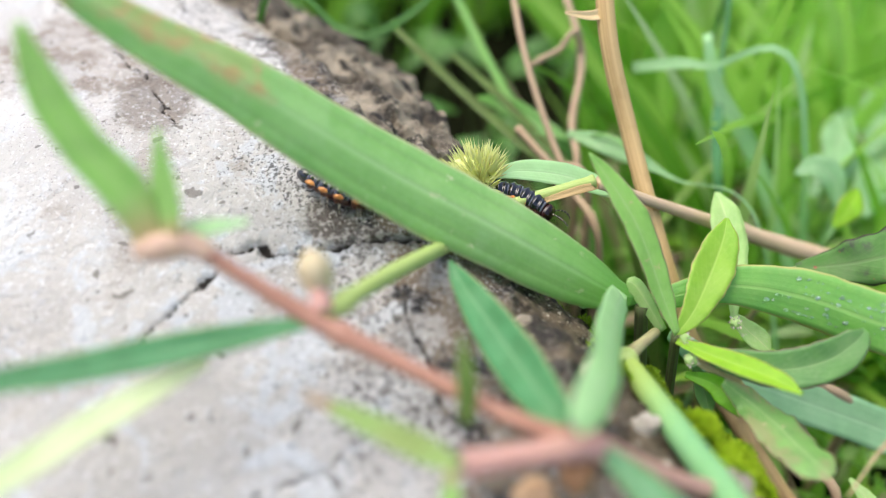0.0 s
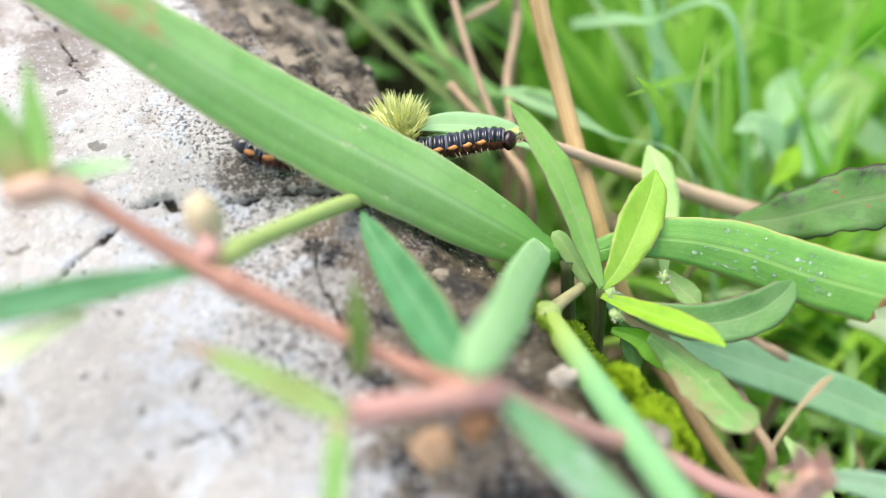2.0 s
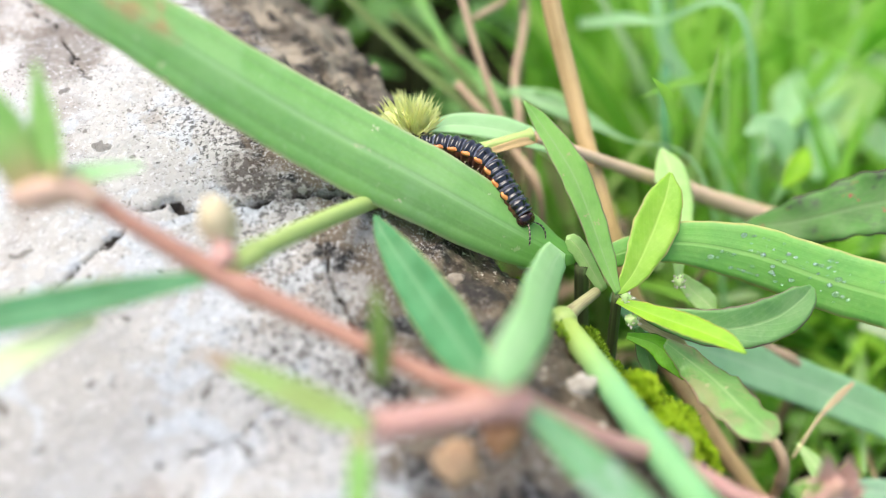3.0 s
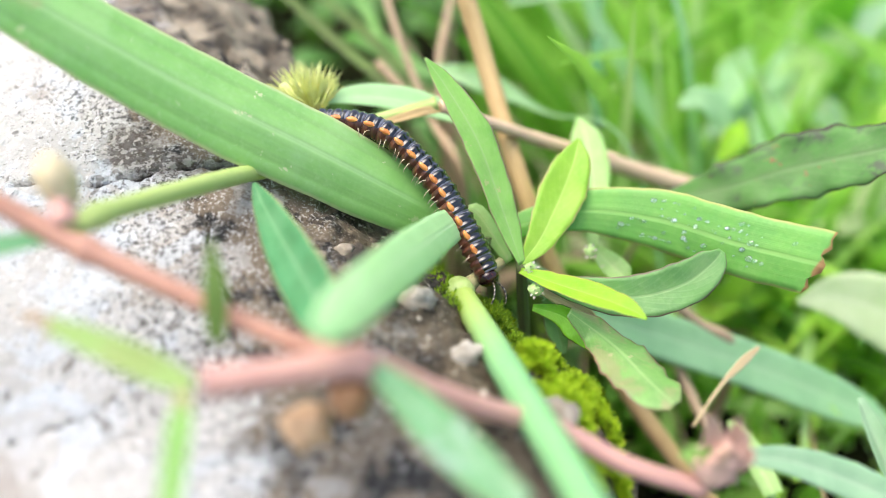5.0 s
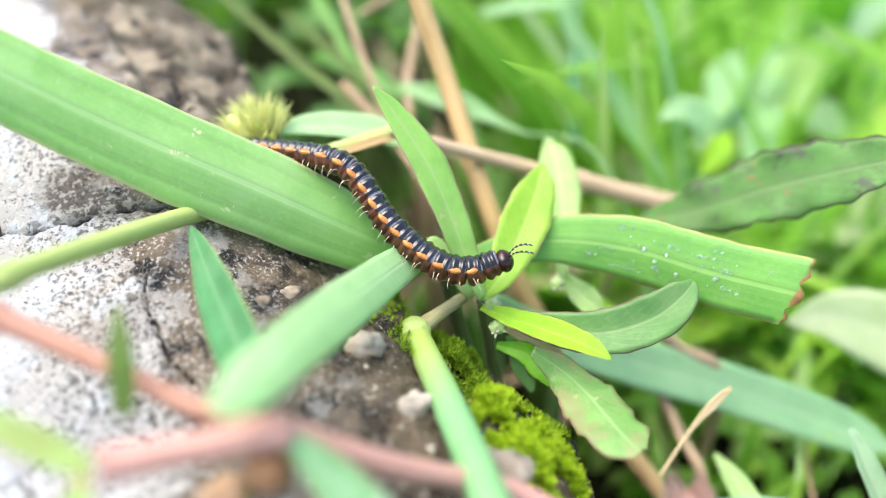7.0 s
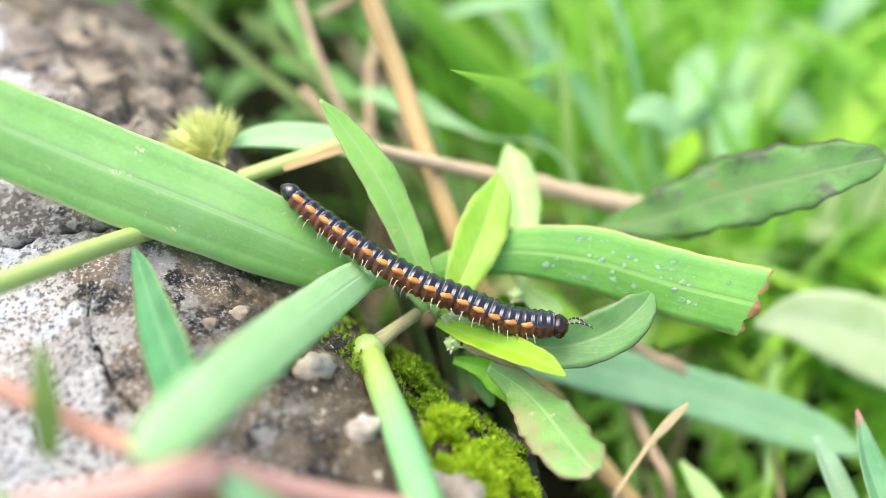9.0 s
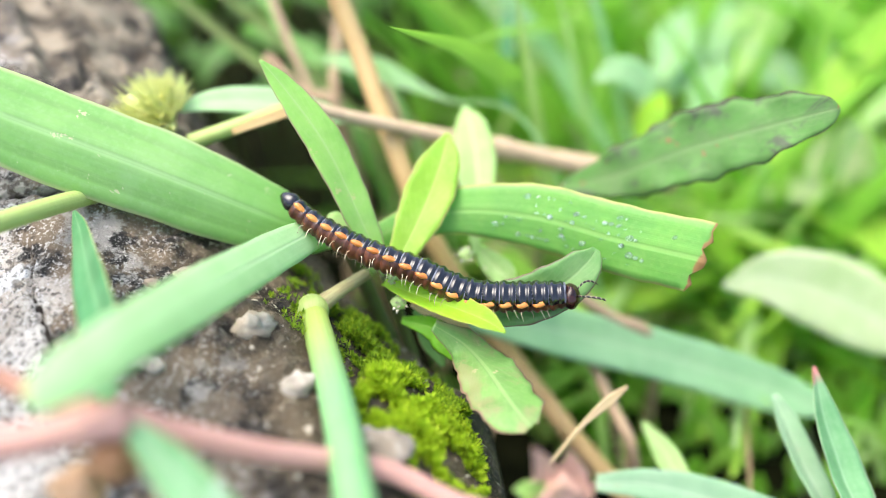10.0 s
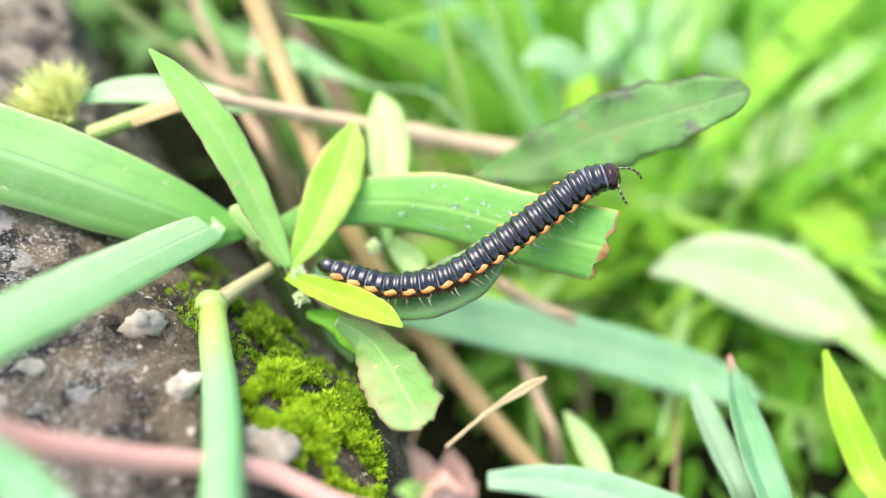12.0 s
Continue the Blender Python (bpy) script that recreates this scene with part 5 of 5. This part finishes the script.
def build_understory():
    """Leaves, stems and dry litter that fill the hollow behind the stone, below the taller plants."""
    rng = np.random.default_rng(57)
    kinds = [(UNDER_GREEN, 190, (2.2, 5.0), "soft green leaves in the hollow behind the stone"), (UNDER_PALE, 80, (3.0, 7.5), "pale green leaves in the hollow behind the stone"),
             (UNDER_LIME, 130, (2.6, 6.0), "bright lime-green leaves low in the grass"), (UNDER_TAN, 60, (1.2, 2.6), "dry beige grass litter in the hollow behind the stone")]
    for material, count, (thin, wide), label in kinds:
        verts, faces = [], []
        made = 0
        while made < count:
            x, y = rng.uniform(14, 128), rng.uniform(70, 150)
            u = (x + y) * S2
            if u < 90 or (u < 104 and y < 92) or (material in (UNDER_PALE, UNDER_LIME) and x < 68) or (material is UNDER_PALE and y < 114) or (x < 30 and y < 116 + rng.uniform(-14, 8)) or (x > 62 and y < 96):
                continue
            height = rng.uniform(14, 34) * (0.75 if x < 34 else 1.0) * (1.0 if y > 96 else 0.6)
            across = rng.uniform(thin, wide)
            lean = rng.normal(0, 0.55, 2) + np.array((0.1, -0.1))
            turn = rng.normal(0, 0.9)
            side = np.array((math.cos(turn), math.sin(turn), 0))
            bend = rng.uniform(0.2, 1.1)
            n, steps = len(verts), 9
            for i in range(steps):
                s = i / (steps - 1)
                c = np.array((x + lean[0] * height * (s + bend * s * s), y + lean[1] * height * (s + bend * s * s), height * (s - 0.35 * bend * s * s)))
                w = across * 0.5 * math.sin(math.pi * min(0.97, 0.12 + 0.86 * s)) ** 0.8 + 0.05
                lift = np.array((-side[1] * 0.4, side[0] * 0.4, 0.25)) * w * 0.5
                verts += [(c - side * w + lift) * MM, c * MM, (c + side * w + lift) * MM]
            for i in range(steps - 1):
                a = n + 3 * i
                faces += [(a, a + 1, a + 4, a + 3), (a + 1, a + 2, a + 5, a + 4)]
            made += 1
        tagged(mesh_object("undergrowth", verts, faces, material), label, "undergrowth", kind="stuff")


def build_shade_leaves():
    """Broad leaves in the gap behind the stone's broken back; the gap's shade is put into their dark green."""
    rng = np.random.default_rng(71)
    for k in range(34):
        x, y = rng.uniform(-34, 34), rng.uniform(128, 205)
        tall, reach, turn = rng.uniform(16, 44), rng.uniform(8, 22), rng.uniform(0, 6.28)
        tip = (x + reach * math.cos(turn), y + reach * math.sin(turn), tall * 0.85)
        root = thing("shade_weed", (x, y, 0), "weed leaf behind the stone, the gap's shade put into its deep green", "weed", "weeds in the shade")
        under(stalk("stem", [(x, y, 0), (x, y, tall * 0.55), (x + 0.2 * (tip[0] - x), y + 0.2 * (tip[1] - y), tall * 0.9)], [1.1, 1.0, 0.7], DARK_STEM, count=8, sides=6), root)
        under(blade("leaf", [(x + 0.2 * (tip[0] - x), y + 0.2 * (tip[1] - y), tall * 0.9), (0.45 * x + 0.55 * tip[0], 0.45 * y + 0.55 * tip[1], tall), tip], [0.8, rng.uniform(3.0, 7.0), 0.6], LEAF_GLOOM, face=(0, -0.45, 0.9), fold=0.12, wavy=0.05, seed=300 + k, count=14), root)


def build_outer_meadow():
    """The same grass going on round the stone, out of the near view."""
    rng = np.random.default_rng(33)
    verts, faces = [], []
    made = 0
    while made < 5200:
        r, a = 900 * math.sqrt(rng.uniform(0.02, 1)), rng.uniform(0, 2 * math.pi)
        x, y = r * math.cos(a), r * math.sin(a)
        on_stone = -440 < x < 130 and -420 < y < 350 and (x + y) * S2 < 110
        in_view = -80 < x < 320 and 0 < y < 440
        if on_stone or in_view or (abs(x) < 130 and abs(y) < 130):
            continue
        height, wide = rng.uniform(30, 90), rng.uniform(3, 9)
        lean = rng.normal(0, 0.3, 2)
        turn = rng.uniform(0, 6.28)
        side = np.array((math.cos(turn), math.sin(turn), 0))
        n = len(verts)
        for s in (0.0, 0.4, 0.75, 1.0):
            c = np.array((x + lean[0] * height * (s + s * s), y + lean[1] * height * (s + s * s), height * (s - 0.15 * s * s)))
            w = wide * (1 - s**3) * 0.5 + 0.05
            verts += [(c - side * w) * MM, (c + side * w) * MM]
        faces += [(n + 2 * i, n + 2 * i + 1, n + 2 * i + 3, n + 2 * i + 2) for i in range(3)]
        made += 1
    tagged(mesh_object("meadow_grass", verts, faces, FIELD), "bright green meadow grass round the stone", "grass", kind="stuff")


build_back_plants()
build_meadow()
build_understory()
build_shade_leaves()
build_outer_meadow()


# ---- the millipede ----
RINGS = 18
PITCH = [1.54 + 0.25 * min(1, k / 8) for k in range(RINGS)]

GIRTH = [0.98, 1.08, 1.11, 1.11, 1.10, 1.09, 1.08, 1.06, 1.04, 1.02, 1.0, 0.99, 0.98, 0.96, 0.93, 0.88, 0.80, 0.70]


def ring_mesh(name, front, back, long, flat=0.92):
    """One body ring, its axis along x: two rounded hoops, the rear one higher, with a groove between; the underside is red-brown."""
    profile = [(0.56, 0.80), (0.49, 0.85), (0.44, 0.88), (0.40, 0.90), (0.36, 0.93), (0.325, 0.955), (0.295, 0.968), (0.27, 0.972), (0.245, 0.968), (0.21, 0.952), (0.16, 0.922), (0.11, 0.898), (0.07, 0.893),
               (0.02, 0.908), (-0.05, 0.950), (-0.11, 0.990), (-0.155, 1.017), (-0.19, 1.031), (-0.22, 1.035), (-0.25, 1.030), (-0.29, 1.013), (-0.35, 0.975), (-0.41, 0.932), (-0.45, 0.895), (-0.485, 0.84)]
    verts, faces, sides = [], [], 24
    for s, r in profile:
        grow = front + (back - front) * (0.5 - s)
        for j in range(sides):
            a = 2 * math.pi * j / sides
            y, z = math.cos(a) * r * grow, math.sin(a) * r * grow * flat
            if z < 0:
                z *= 1.12
            verts.append((s * long * MM, y * MM, z * MM))
    n = len(profile)
    for i in range(n - 1):
        for j in range(sides):
            a, b = i * sides + j, i * sides + (j + 1) % sides
            faces.append((a, b, b + sides, a + sides))
    faces += [tuple(range(sides))[::-1], tuple(range((n - 1) * sides, n * sides))]
    ob = mesh_object(name, verts, faces, SHELL)
    ob.data.materials.append(BELLY)
    ob.data.materials.append(JOINT_GLEAM)
    for p in ob.data.polygons:
        if p.center.z < -0.02 * MM:
            p.material_index = 1
        # ring ends carry the painted gleam line
        elif p.center.x < -0.43 * long * MM or p.center.x > 0.43 * long * MM:
            p.material_index = 2
    return ob


def keel_mesh(side, size, long):
    """A side lobe of a ring, blunt in front and pointed behind."""
    verts, faces, rings, sides = [], [], 9, 10
    for i in range(rings):
        s = i / (rings - 1)
        f = math.sin(math.pi * min(1, max(0.02, s * 0.98 + 0.01))) ** 0.45
        for j in range(sides):
            a = 2 * math.pi * j / sides
            x = (0.50 - 1.42 * s + 0.10 * math.sin(a)) * long
            verts.append((x * MM, (size * (0.90 - 0.10 * max(0, math.sin(a)) * f) + (0.27 + 0.20 * s) * f * math.cos(a)) * side * MM, (0.10 + 0.08 * s + (0.31 + 0.05 * s) * f * math.sin(a)) * MM))
    for i in range(rings - 1):
        for j in range(sides):
            a, b = i * sides + j, i * sides + (j + 1) % sides
            faces.append((a, a + sides, b + sides, b) if side > 0 else (a, b, b + sides, a + sides))
    faces += [tuple(range(sides)), tuple(range((rings - 1) * sides, rings * sides))[::-1]]
    return mesh_object("keel", verts, faces, KEEL)


def leg_mesh(side):
    """A jointed leg from its hip at the origin, out and down."""
    rows = smooth_curve([(0, 0, 0, 0.12), (0.05, 0.62 * side, 0.0, 0.095), (0.12, 0.92 * side, -0.30, 0.07), (0.24, 1.06 * side, -0.75, 0.05), (0.34, 1.02 * side, -1.0, 0.02)], 12)
    verts, faces, sides = [], [], 6
    for k, (x, y, z, w) in enumerate(rows):
        joint = 1.0 + 0.35 * (k % 4 == 0)
        for j in range(sides):
            a = 2 * math.pi * j / sides
            verts.append(((x + w / 2 * joint * math.cos(a)) * MM, y * MM, (z + w / 2 * joint * math.sin(a)) * MM))
    for i in range(len(rows) - 1):
        for j in range(sides):
            a, b = i * sides + j, i * sides + (j + 1) % sides
            faces.append((a, b, b + sides, a + sides))
    faces += [tuple(range(sides)), tuple(range(len(verts) - sides, len(verts)))]
    return mesh_object("leg", verts, faces, LEG)


def feeler_mesh(side):
    """A feeler of six club-shaped joints with pale ends, from its socket at the origin."""
    rows = smooth_curve([(0, 0, 0, 0.20), (0.55, 0.42 * side, 0.12, 0.22), (1.1, 0.72 * side, 0.10, 0.24), (1.7, 0.88 * side, -0.12, 0.26), (2.2, 0.90 * side, -0.50, 0.28), (2.5, 0.85 * side, -0.85, 0.20)], 31)
    verts, faces, sides = [], [], 8
    for k, (x, y, z, w) in enumerate(rows):
        joint = (0.62, 0.78, 0.95, 1.08, 1.05)[k % 5]
        for j in range(sides):
            a = 2 * math.pi * j / sides
            verts.append((x * MM, (y + w / 2 * joint * math.cos(a)) * MM, (z + w / 2 * joint * math.sin(a)) * MM))
    for i in range(len(rows) - 1):
        for j in range(sides):
            a, b = i * sides + j, i * sides + (j + 1) % sides
            faces.append((a, b, b + sides, a + sides))
    faces += [tuple(range(sides)), tuple(range(len(verts) - sides, len(verts)))]
    ob = mesh_object("feeler", verts, faces, FEELER)
    ob.data.materials.append(LEG)
    for q in ob.data.polygons:
        if len(q.vertices) == 4 and (min(q.vertices) // sides) % 5 == 4:
            q.material_index = 1
    return ob


def build_millipede():
    root = MILLIPEDE
    parts, legs, feelers = [], [], []
    head = lump("head", (-0.10, 0, -0.28), (0.95, 1.36, 1.2), HEADSKIN, rough=0.08, seed=1)
    head.parent = root
    tagged(head, "dark red rounded head with two feelers")
    for side in (1, -1):
        feeler = feeler_mesh(side)
        feeler.parent = head
        feelers.append((feeler, side))
    parts.append(head)
    shared = {}
    for k in range(RINGS):
        taper = GIRTH[k]
        nxt = GIRTH[min(k + 1, RINGS - 1)]
        ring = ring_mesh("body_ring", 1.48 * taper, 1.48 * (taper + nxt) / 2, 1.10 * PITCH[k]) if k < RINGS - 1 else lump("tail", (0.2, 0, 0), (1.0, 0.9, 1.25), SHELL, axis=(-1, 0, -0.15), rough=0.05, sharp=0.25, seed=2)
        ring.parent = root
        if k < RINGS - 1:
            for side in (1, -1):
                if k > 0:
                    keel = keel_mesh(side, 1.48 * taper, PITCH[k] / 1.9)
                    keel.parent = ring
                for dx in (-0.35, 0.3) if 0 < k < RINGS - 2 else ():
                    if side not in shared:
                        leg = shared[side] = leg_mesh(side)
                    else:
                        leg = new("leg", shared[side].data)
                    leg.parent = ring
                    legs.append((leg, (dx, 0.75 * side * taper, -0.75), side, k + (0 if dx > 0 else 0.5)))
        parts.append(ring)
    return parts, legs, feelers


BODY, LEGS, FEELERS = build_millipede()


# Courses of the body, from tail to head, in millimetres
def course(*points):
    return [p for p in points]


COURSES = {
    0.0: course((-18.5, 85.6, 66.1), (-10.0, 81.6, 64.8), (-0.3, 86.8, 61.9), (8.5, 87.4, 61.2), (13.8, 84.7, 60.2)),
    0.5: course((-18.5, 85.3, 65.9), (-10.2, 81.4, 64.8), (-0.9, 87.4, 62.4), (7.1, 87.9, 61.7), (13.2, 83.6, 60.1)),
    1.0: course((-18.9, 85.4, 65.8), (-8.9, 81.0, 64.6), (-0.1, 86.6, 62.0), (7.9, 87.0, 62.4), (14.1, 85.3, 61.6)),
    1.5: course((-18.5, 85.2, 65.9), (-10.9, 81.3, 64.8), (-0.4, 87.0, 62.4), (7.8, 87.3, 62.7), (12.2, 85.6, 62.9), (14.0, 82.5, 61.6)),
    2.0: course((-16.0, 83.2, 65.5), (-8.9, 80.8, 64.5), (0.7, 85.9, 61.1), (9.8, 85.9, 62.2), (15.3, 85.9, 63.3), (18.4, 85.4, 63.7)),
    2.5: course((-16.4, 83.3, 65.6), (-10.0, 81.1, 64.6), (-1.4, 85.8, 61.1), (9.0, 87.1, 62.4), (15.8, 85.1, 63.4)),
    3.0: course((-12.0, 84.8, 62.0), (-1.3, 86.5, 61.8), (7.6, 86.2, 62.5), (13.2, 83.4, 62.5), (16.1, 79.6, 60.4), (18.3, 76.8, 58.4)),
    3.5: course((-11.2, 84.9, 62.1), (-0.5, 86.3, 61.6), (8.4, 86.2, 62.6), (14.2, 85.4, 62.7), (16.8, 81.6, 61.7), (18.6, 78.3, 59.6), (20.1, 75.3, 57.2)),
    5.5: course((0.4, 85.8, 63.7), (8.0, 83.4, 64.1), (13.6, 80.6, 64.9), (17.1, 78.4, 63.7), (20.0, 74.9, 60.4), (23.2, 70.6, 56.3), (26.8, 65.1, 51.5)),
    6.0: course((1.1, 86.1, 64.0), (8.2, 83.9, 63.6), (15.1, 80.3, 64.6), (18.4, 77.7, 62.9), (22.0, 73.1, 59.1), (25.1, 68.9, 55.1), (28.3, 64.9, 51.8)),
    6.5: course((-0.9, 85.9, 63.8), (6.9, 84.0, 63.8), (14.2, 80.4, 64.7), (17.2, 78.1, 63.4), (20.5, 73.9, 60.0), (24.7, 69.8, 56.7), (28.4, 68.4, 55.8), (32.2, 67.7, 55.6)),
    7.0: course((0.4, 86.2, 64.1), (6.5, 84.1, 63.9), (13.4, 80.5, 64.7), (16.3, 78.5, 63.8), (19.6, 74.4, 60.5), (23.7, 71.0, 58.1), (27.4, 69.9, 57.4), (31.2, 70.3, 58.5)),
    7.5: course((1.3, 85.1, 63.9), (7.0, 83.1, 63.8), (14.5, 80.0, 64.2), (18.2, 76.8, 62.0), (21.7, 73.2, 59.2), (26.1, 70.1, 57.0), (30.0, 68.8, 56.2), (32.5, 68.3, 56.2)),
    9.5: course((16.9, 78.3, 63.0), (19.3, 75.6, 60.9), (23.6, 71.9, 58.1), (29.1, 69.5, 56.3), (34.0, 68.0, 55.3), (38.9, 66.2, 54.0), (43.8, 65.5, 53.8)),
    10.0: course((19.1, 75.7, 60.4), (22.5, 72.9, 58.2), (27.5, 70.1, 56.4), (32.5, 68.1, 55.1), (37.3, 66.0, 53.4), (42.3, 65.2, 53.1), (47.5, 64.7, 53.3)),
    10.5: course((21.6, 73.7, 58.4), (27.3, 70.7, 56.5), (32.8, 68.9, 55.4), (37.0, 66.7, 53.6), (41.9, 65.4, 53.0), (46.9, 65.1, 53.4), (51.5, 64.8, 53.6)),
    11.0: course((24.2, 71.6, 56.4), (29.8, 69.8, 55.4), (35.1, 67.4, 53.7), (39.3, 65.4, 52.1), (43.7, 64.8, 52.4), (48.2, 65.9, 54.5), (53.5, 67.5, 57.2)),
    11.5: course((29.7, 69.9, 55.0), (33.9, 68.7, 54.5), (37.3, 66.9, 53.2), (40.8, 65.7, 52.5), (44.2, 65.6, 53.2), (48.6, 66.4, 55.1), (53.4, 67.5, 57.3), (58.4, 68.5, 59.0)),
    12.0: course((32.7, 69.0, 53.9), (36.5, 67.4, 53.1), (39.7, 66.4, 52.6), (44.8, 66.2, 53.3), (49.9, 67.4, 55.5), (54.5, 68.7, 57.9), (58.4, 69.8, 60.1), (61.3, 70.0, 60.9)),
}


def body_at(t):
    """The places (mm) of head and rings at t, evenly along the course from the head backwards."""
    times = sorted(COURSES)
    shapes = [smooth_curve(COURSES[s], 60) for s in times]
    draw = 1.12 - 0.045 * min(1, max(0, (t - 3.5) / 2)) - 0.075 * min(1, max(0, (t - 7.7) / 1.6))  # the rings slide apart and together a little
    length = (sum(PITCH) + 1.2) * 1.13
    def trim(c):
        c = c[::-1]
        run = np.r_[0, np.cumsum(np.linalg.norm(np.diff(c, axis=0), axis=1))]
        if run[-1] < length:
            c = np.vstack([c, c[-1] + unit(c[-1] - c[-3]) * (length - run[-1] + 0.5)])
            run = np.r_[0, np.cumsum(np.linalg.norm(np.diff(c, axis=0), axis=1))]
        at = np.linspace(0, length, 60)
        return np.stack([np.interp(at, run, c[:, k]) for k in range(3)], 1)
    shapes = [trim(c) for c in shapes]
    i = min(max(np.searchsorted(times, t) - 1, 0), len(times) - 2)
    f = (t - times[i]) / (times[i + 1] - times[i])
    c = trim((shapes[i] * (1 - f) + shapes[i + 1] * f)[::-1])
    run = np.linspace(0, length, 60)
    at = np.r_[0.2, 1.25 + (np.cumsum(PITCH) - np.asarray(PITCH) * 0.5) * draw - 0.35]
    place = np.stack([np.interp(at, run, c[:, k]) for k in range(3)], 1)
    ahead = np.stack([np.interp(at - 0.9, run, c[:, k]) - np.interp(at + 0.9, run, c[:, k]) for k in range(3)], 1)
    return place, unit(ahead)


def back_up(t, k):
    """Which way the back of ring k faces: it rolls towards the viewer as the animal climbs the leaves."""
    roll = min(1, max(0, (t - 9.2) / 1.6)) * min(1, max(0, (12 - k) / 6))
    early = min(1, max(0, (4.5 - t) / 2))
    rear = min(1, max(0, (t - 8.2) / 1.2)) * min(1, max(0, (k - 7) / 5))
    side = np.array((0.50, 0.42, 0.76)) * (1 - rear) + np.array((0.42, 0.72, 0.52)) * rear
    settled = rear * min(1, max(0, (t - 10.2) / 1.3))
    side = side * (1 - settled) + np.array((0.12, 0.16, 0.95)) * settled
    side = side * (1 - early) + np.array((0.05, 0.25, 0.95)) * early
    return unit(side * (1 - roll) + np.array((-0.12, -0.28, 0.93)) * roll)


STRAW_SWAY = ((0, 0, 0), (7.5, 0, 0), (9.5, 1.5, 0.0), (10, 6, 0.5), (10.5, 11, 1), (11, 13, 1.05), (11.5, 15, 0.7), (12, 17, 0))


def motions():
    keys = [round(0.25 * i, 2) for i in range(49)]
    root_rows, part_rows = [], [[] for _ in BODY]
    for t in keys:
        place, ahead = body_at(t)
        middle = place[2]
        root_rows.append((t, Matrix.Translation(Vector(middle) * MM)))
        for k in range(len(BODY)):
            x = ahead[k]
            y = unit(np.cross(back_up(t, k), x))
            z = np.cross(x, y)
            m = Matrix(((x[0], y[0], z[0]), (x[1], y[1], z[1]), (x[2], y[2], z[2]))).to_4x4()
            m.translation = Vector(place[k] - middle) * MM
            part_rows[k].append((t, m))
    walk(MILLIPEDE, root_rows)
    for ob, rows in zip(BODY, part_rows):
        walk(ob, rows)
    # the feelers tap about; at the end both hang down from the lifted head
    for feeler, side in FEELERS:
        rows = []
        for t in keys:
            hang = ease((t - 11.0) / 0.8)
            wave = 12 * math.sin(6.283 * (0.9 * t + 0.3 * side))
            rows.append((t, pose(0.55 * MM, 0.45 * side * MM, 0.05 * MM, 0, -8 + 0.6 * wave + 18 * hang, (6 + wave) * side - 62 * hang)))
        walk(feeler, rows)
    legs_rng = np.random.default_rng(4)
    for leg, (x, y, z), side, order in LEGS:
        rows = []
        skew, lag, splay = legs_rng.uniform(-30, 30), legs_rng.uniform(-0.2, 0.2), legs_rng.uniform(-38, 14)
        for t in keys:
            swing = math.sin(6.283 * (1.15 * t + order * 0.11 + lag))
            lift = max(0, math.cos(6.283 * (1.15 * t + order * 0.11 + lag)))
            rows.append((t, pose(x * MM, y * MM, z * MM, (10 * lift + splay) * side, 0, 20 * swing * side + skew)))
        walk(leg, rows)
    # the tall leaf springs back as the animal leaves it
    leaf, heart = TALL_LEAF
    hinge = Matrix.Translation(Vector(heart) * MM)
    walk(leaf, [(t, hinge @ Matrix.Rotation(radians(a), 4, Vector((0, 0.74, -0.67))) @ hinge.inverted()) for t, a in ((0, -3.6), (3.6, -3.6), (4.6, -1.2), (5.5, 0), (12, 0))])
    # the straw bit is pushed down and rises again
    rest = DRY_BIT.location.copy()
    walk(DRY_BIT, [(t, Matrix.Translation(rest + Vector((-1.6, -2.4, -2.7)) * MM * sink) @ Matrix.Rotation(radians(a), 4, Vector((0, 0.74, -0.67)))) for t, a, sink in STRAW_SWAY])


motions()
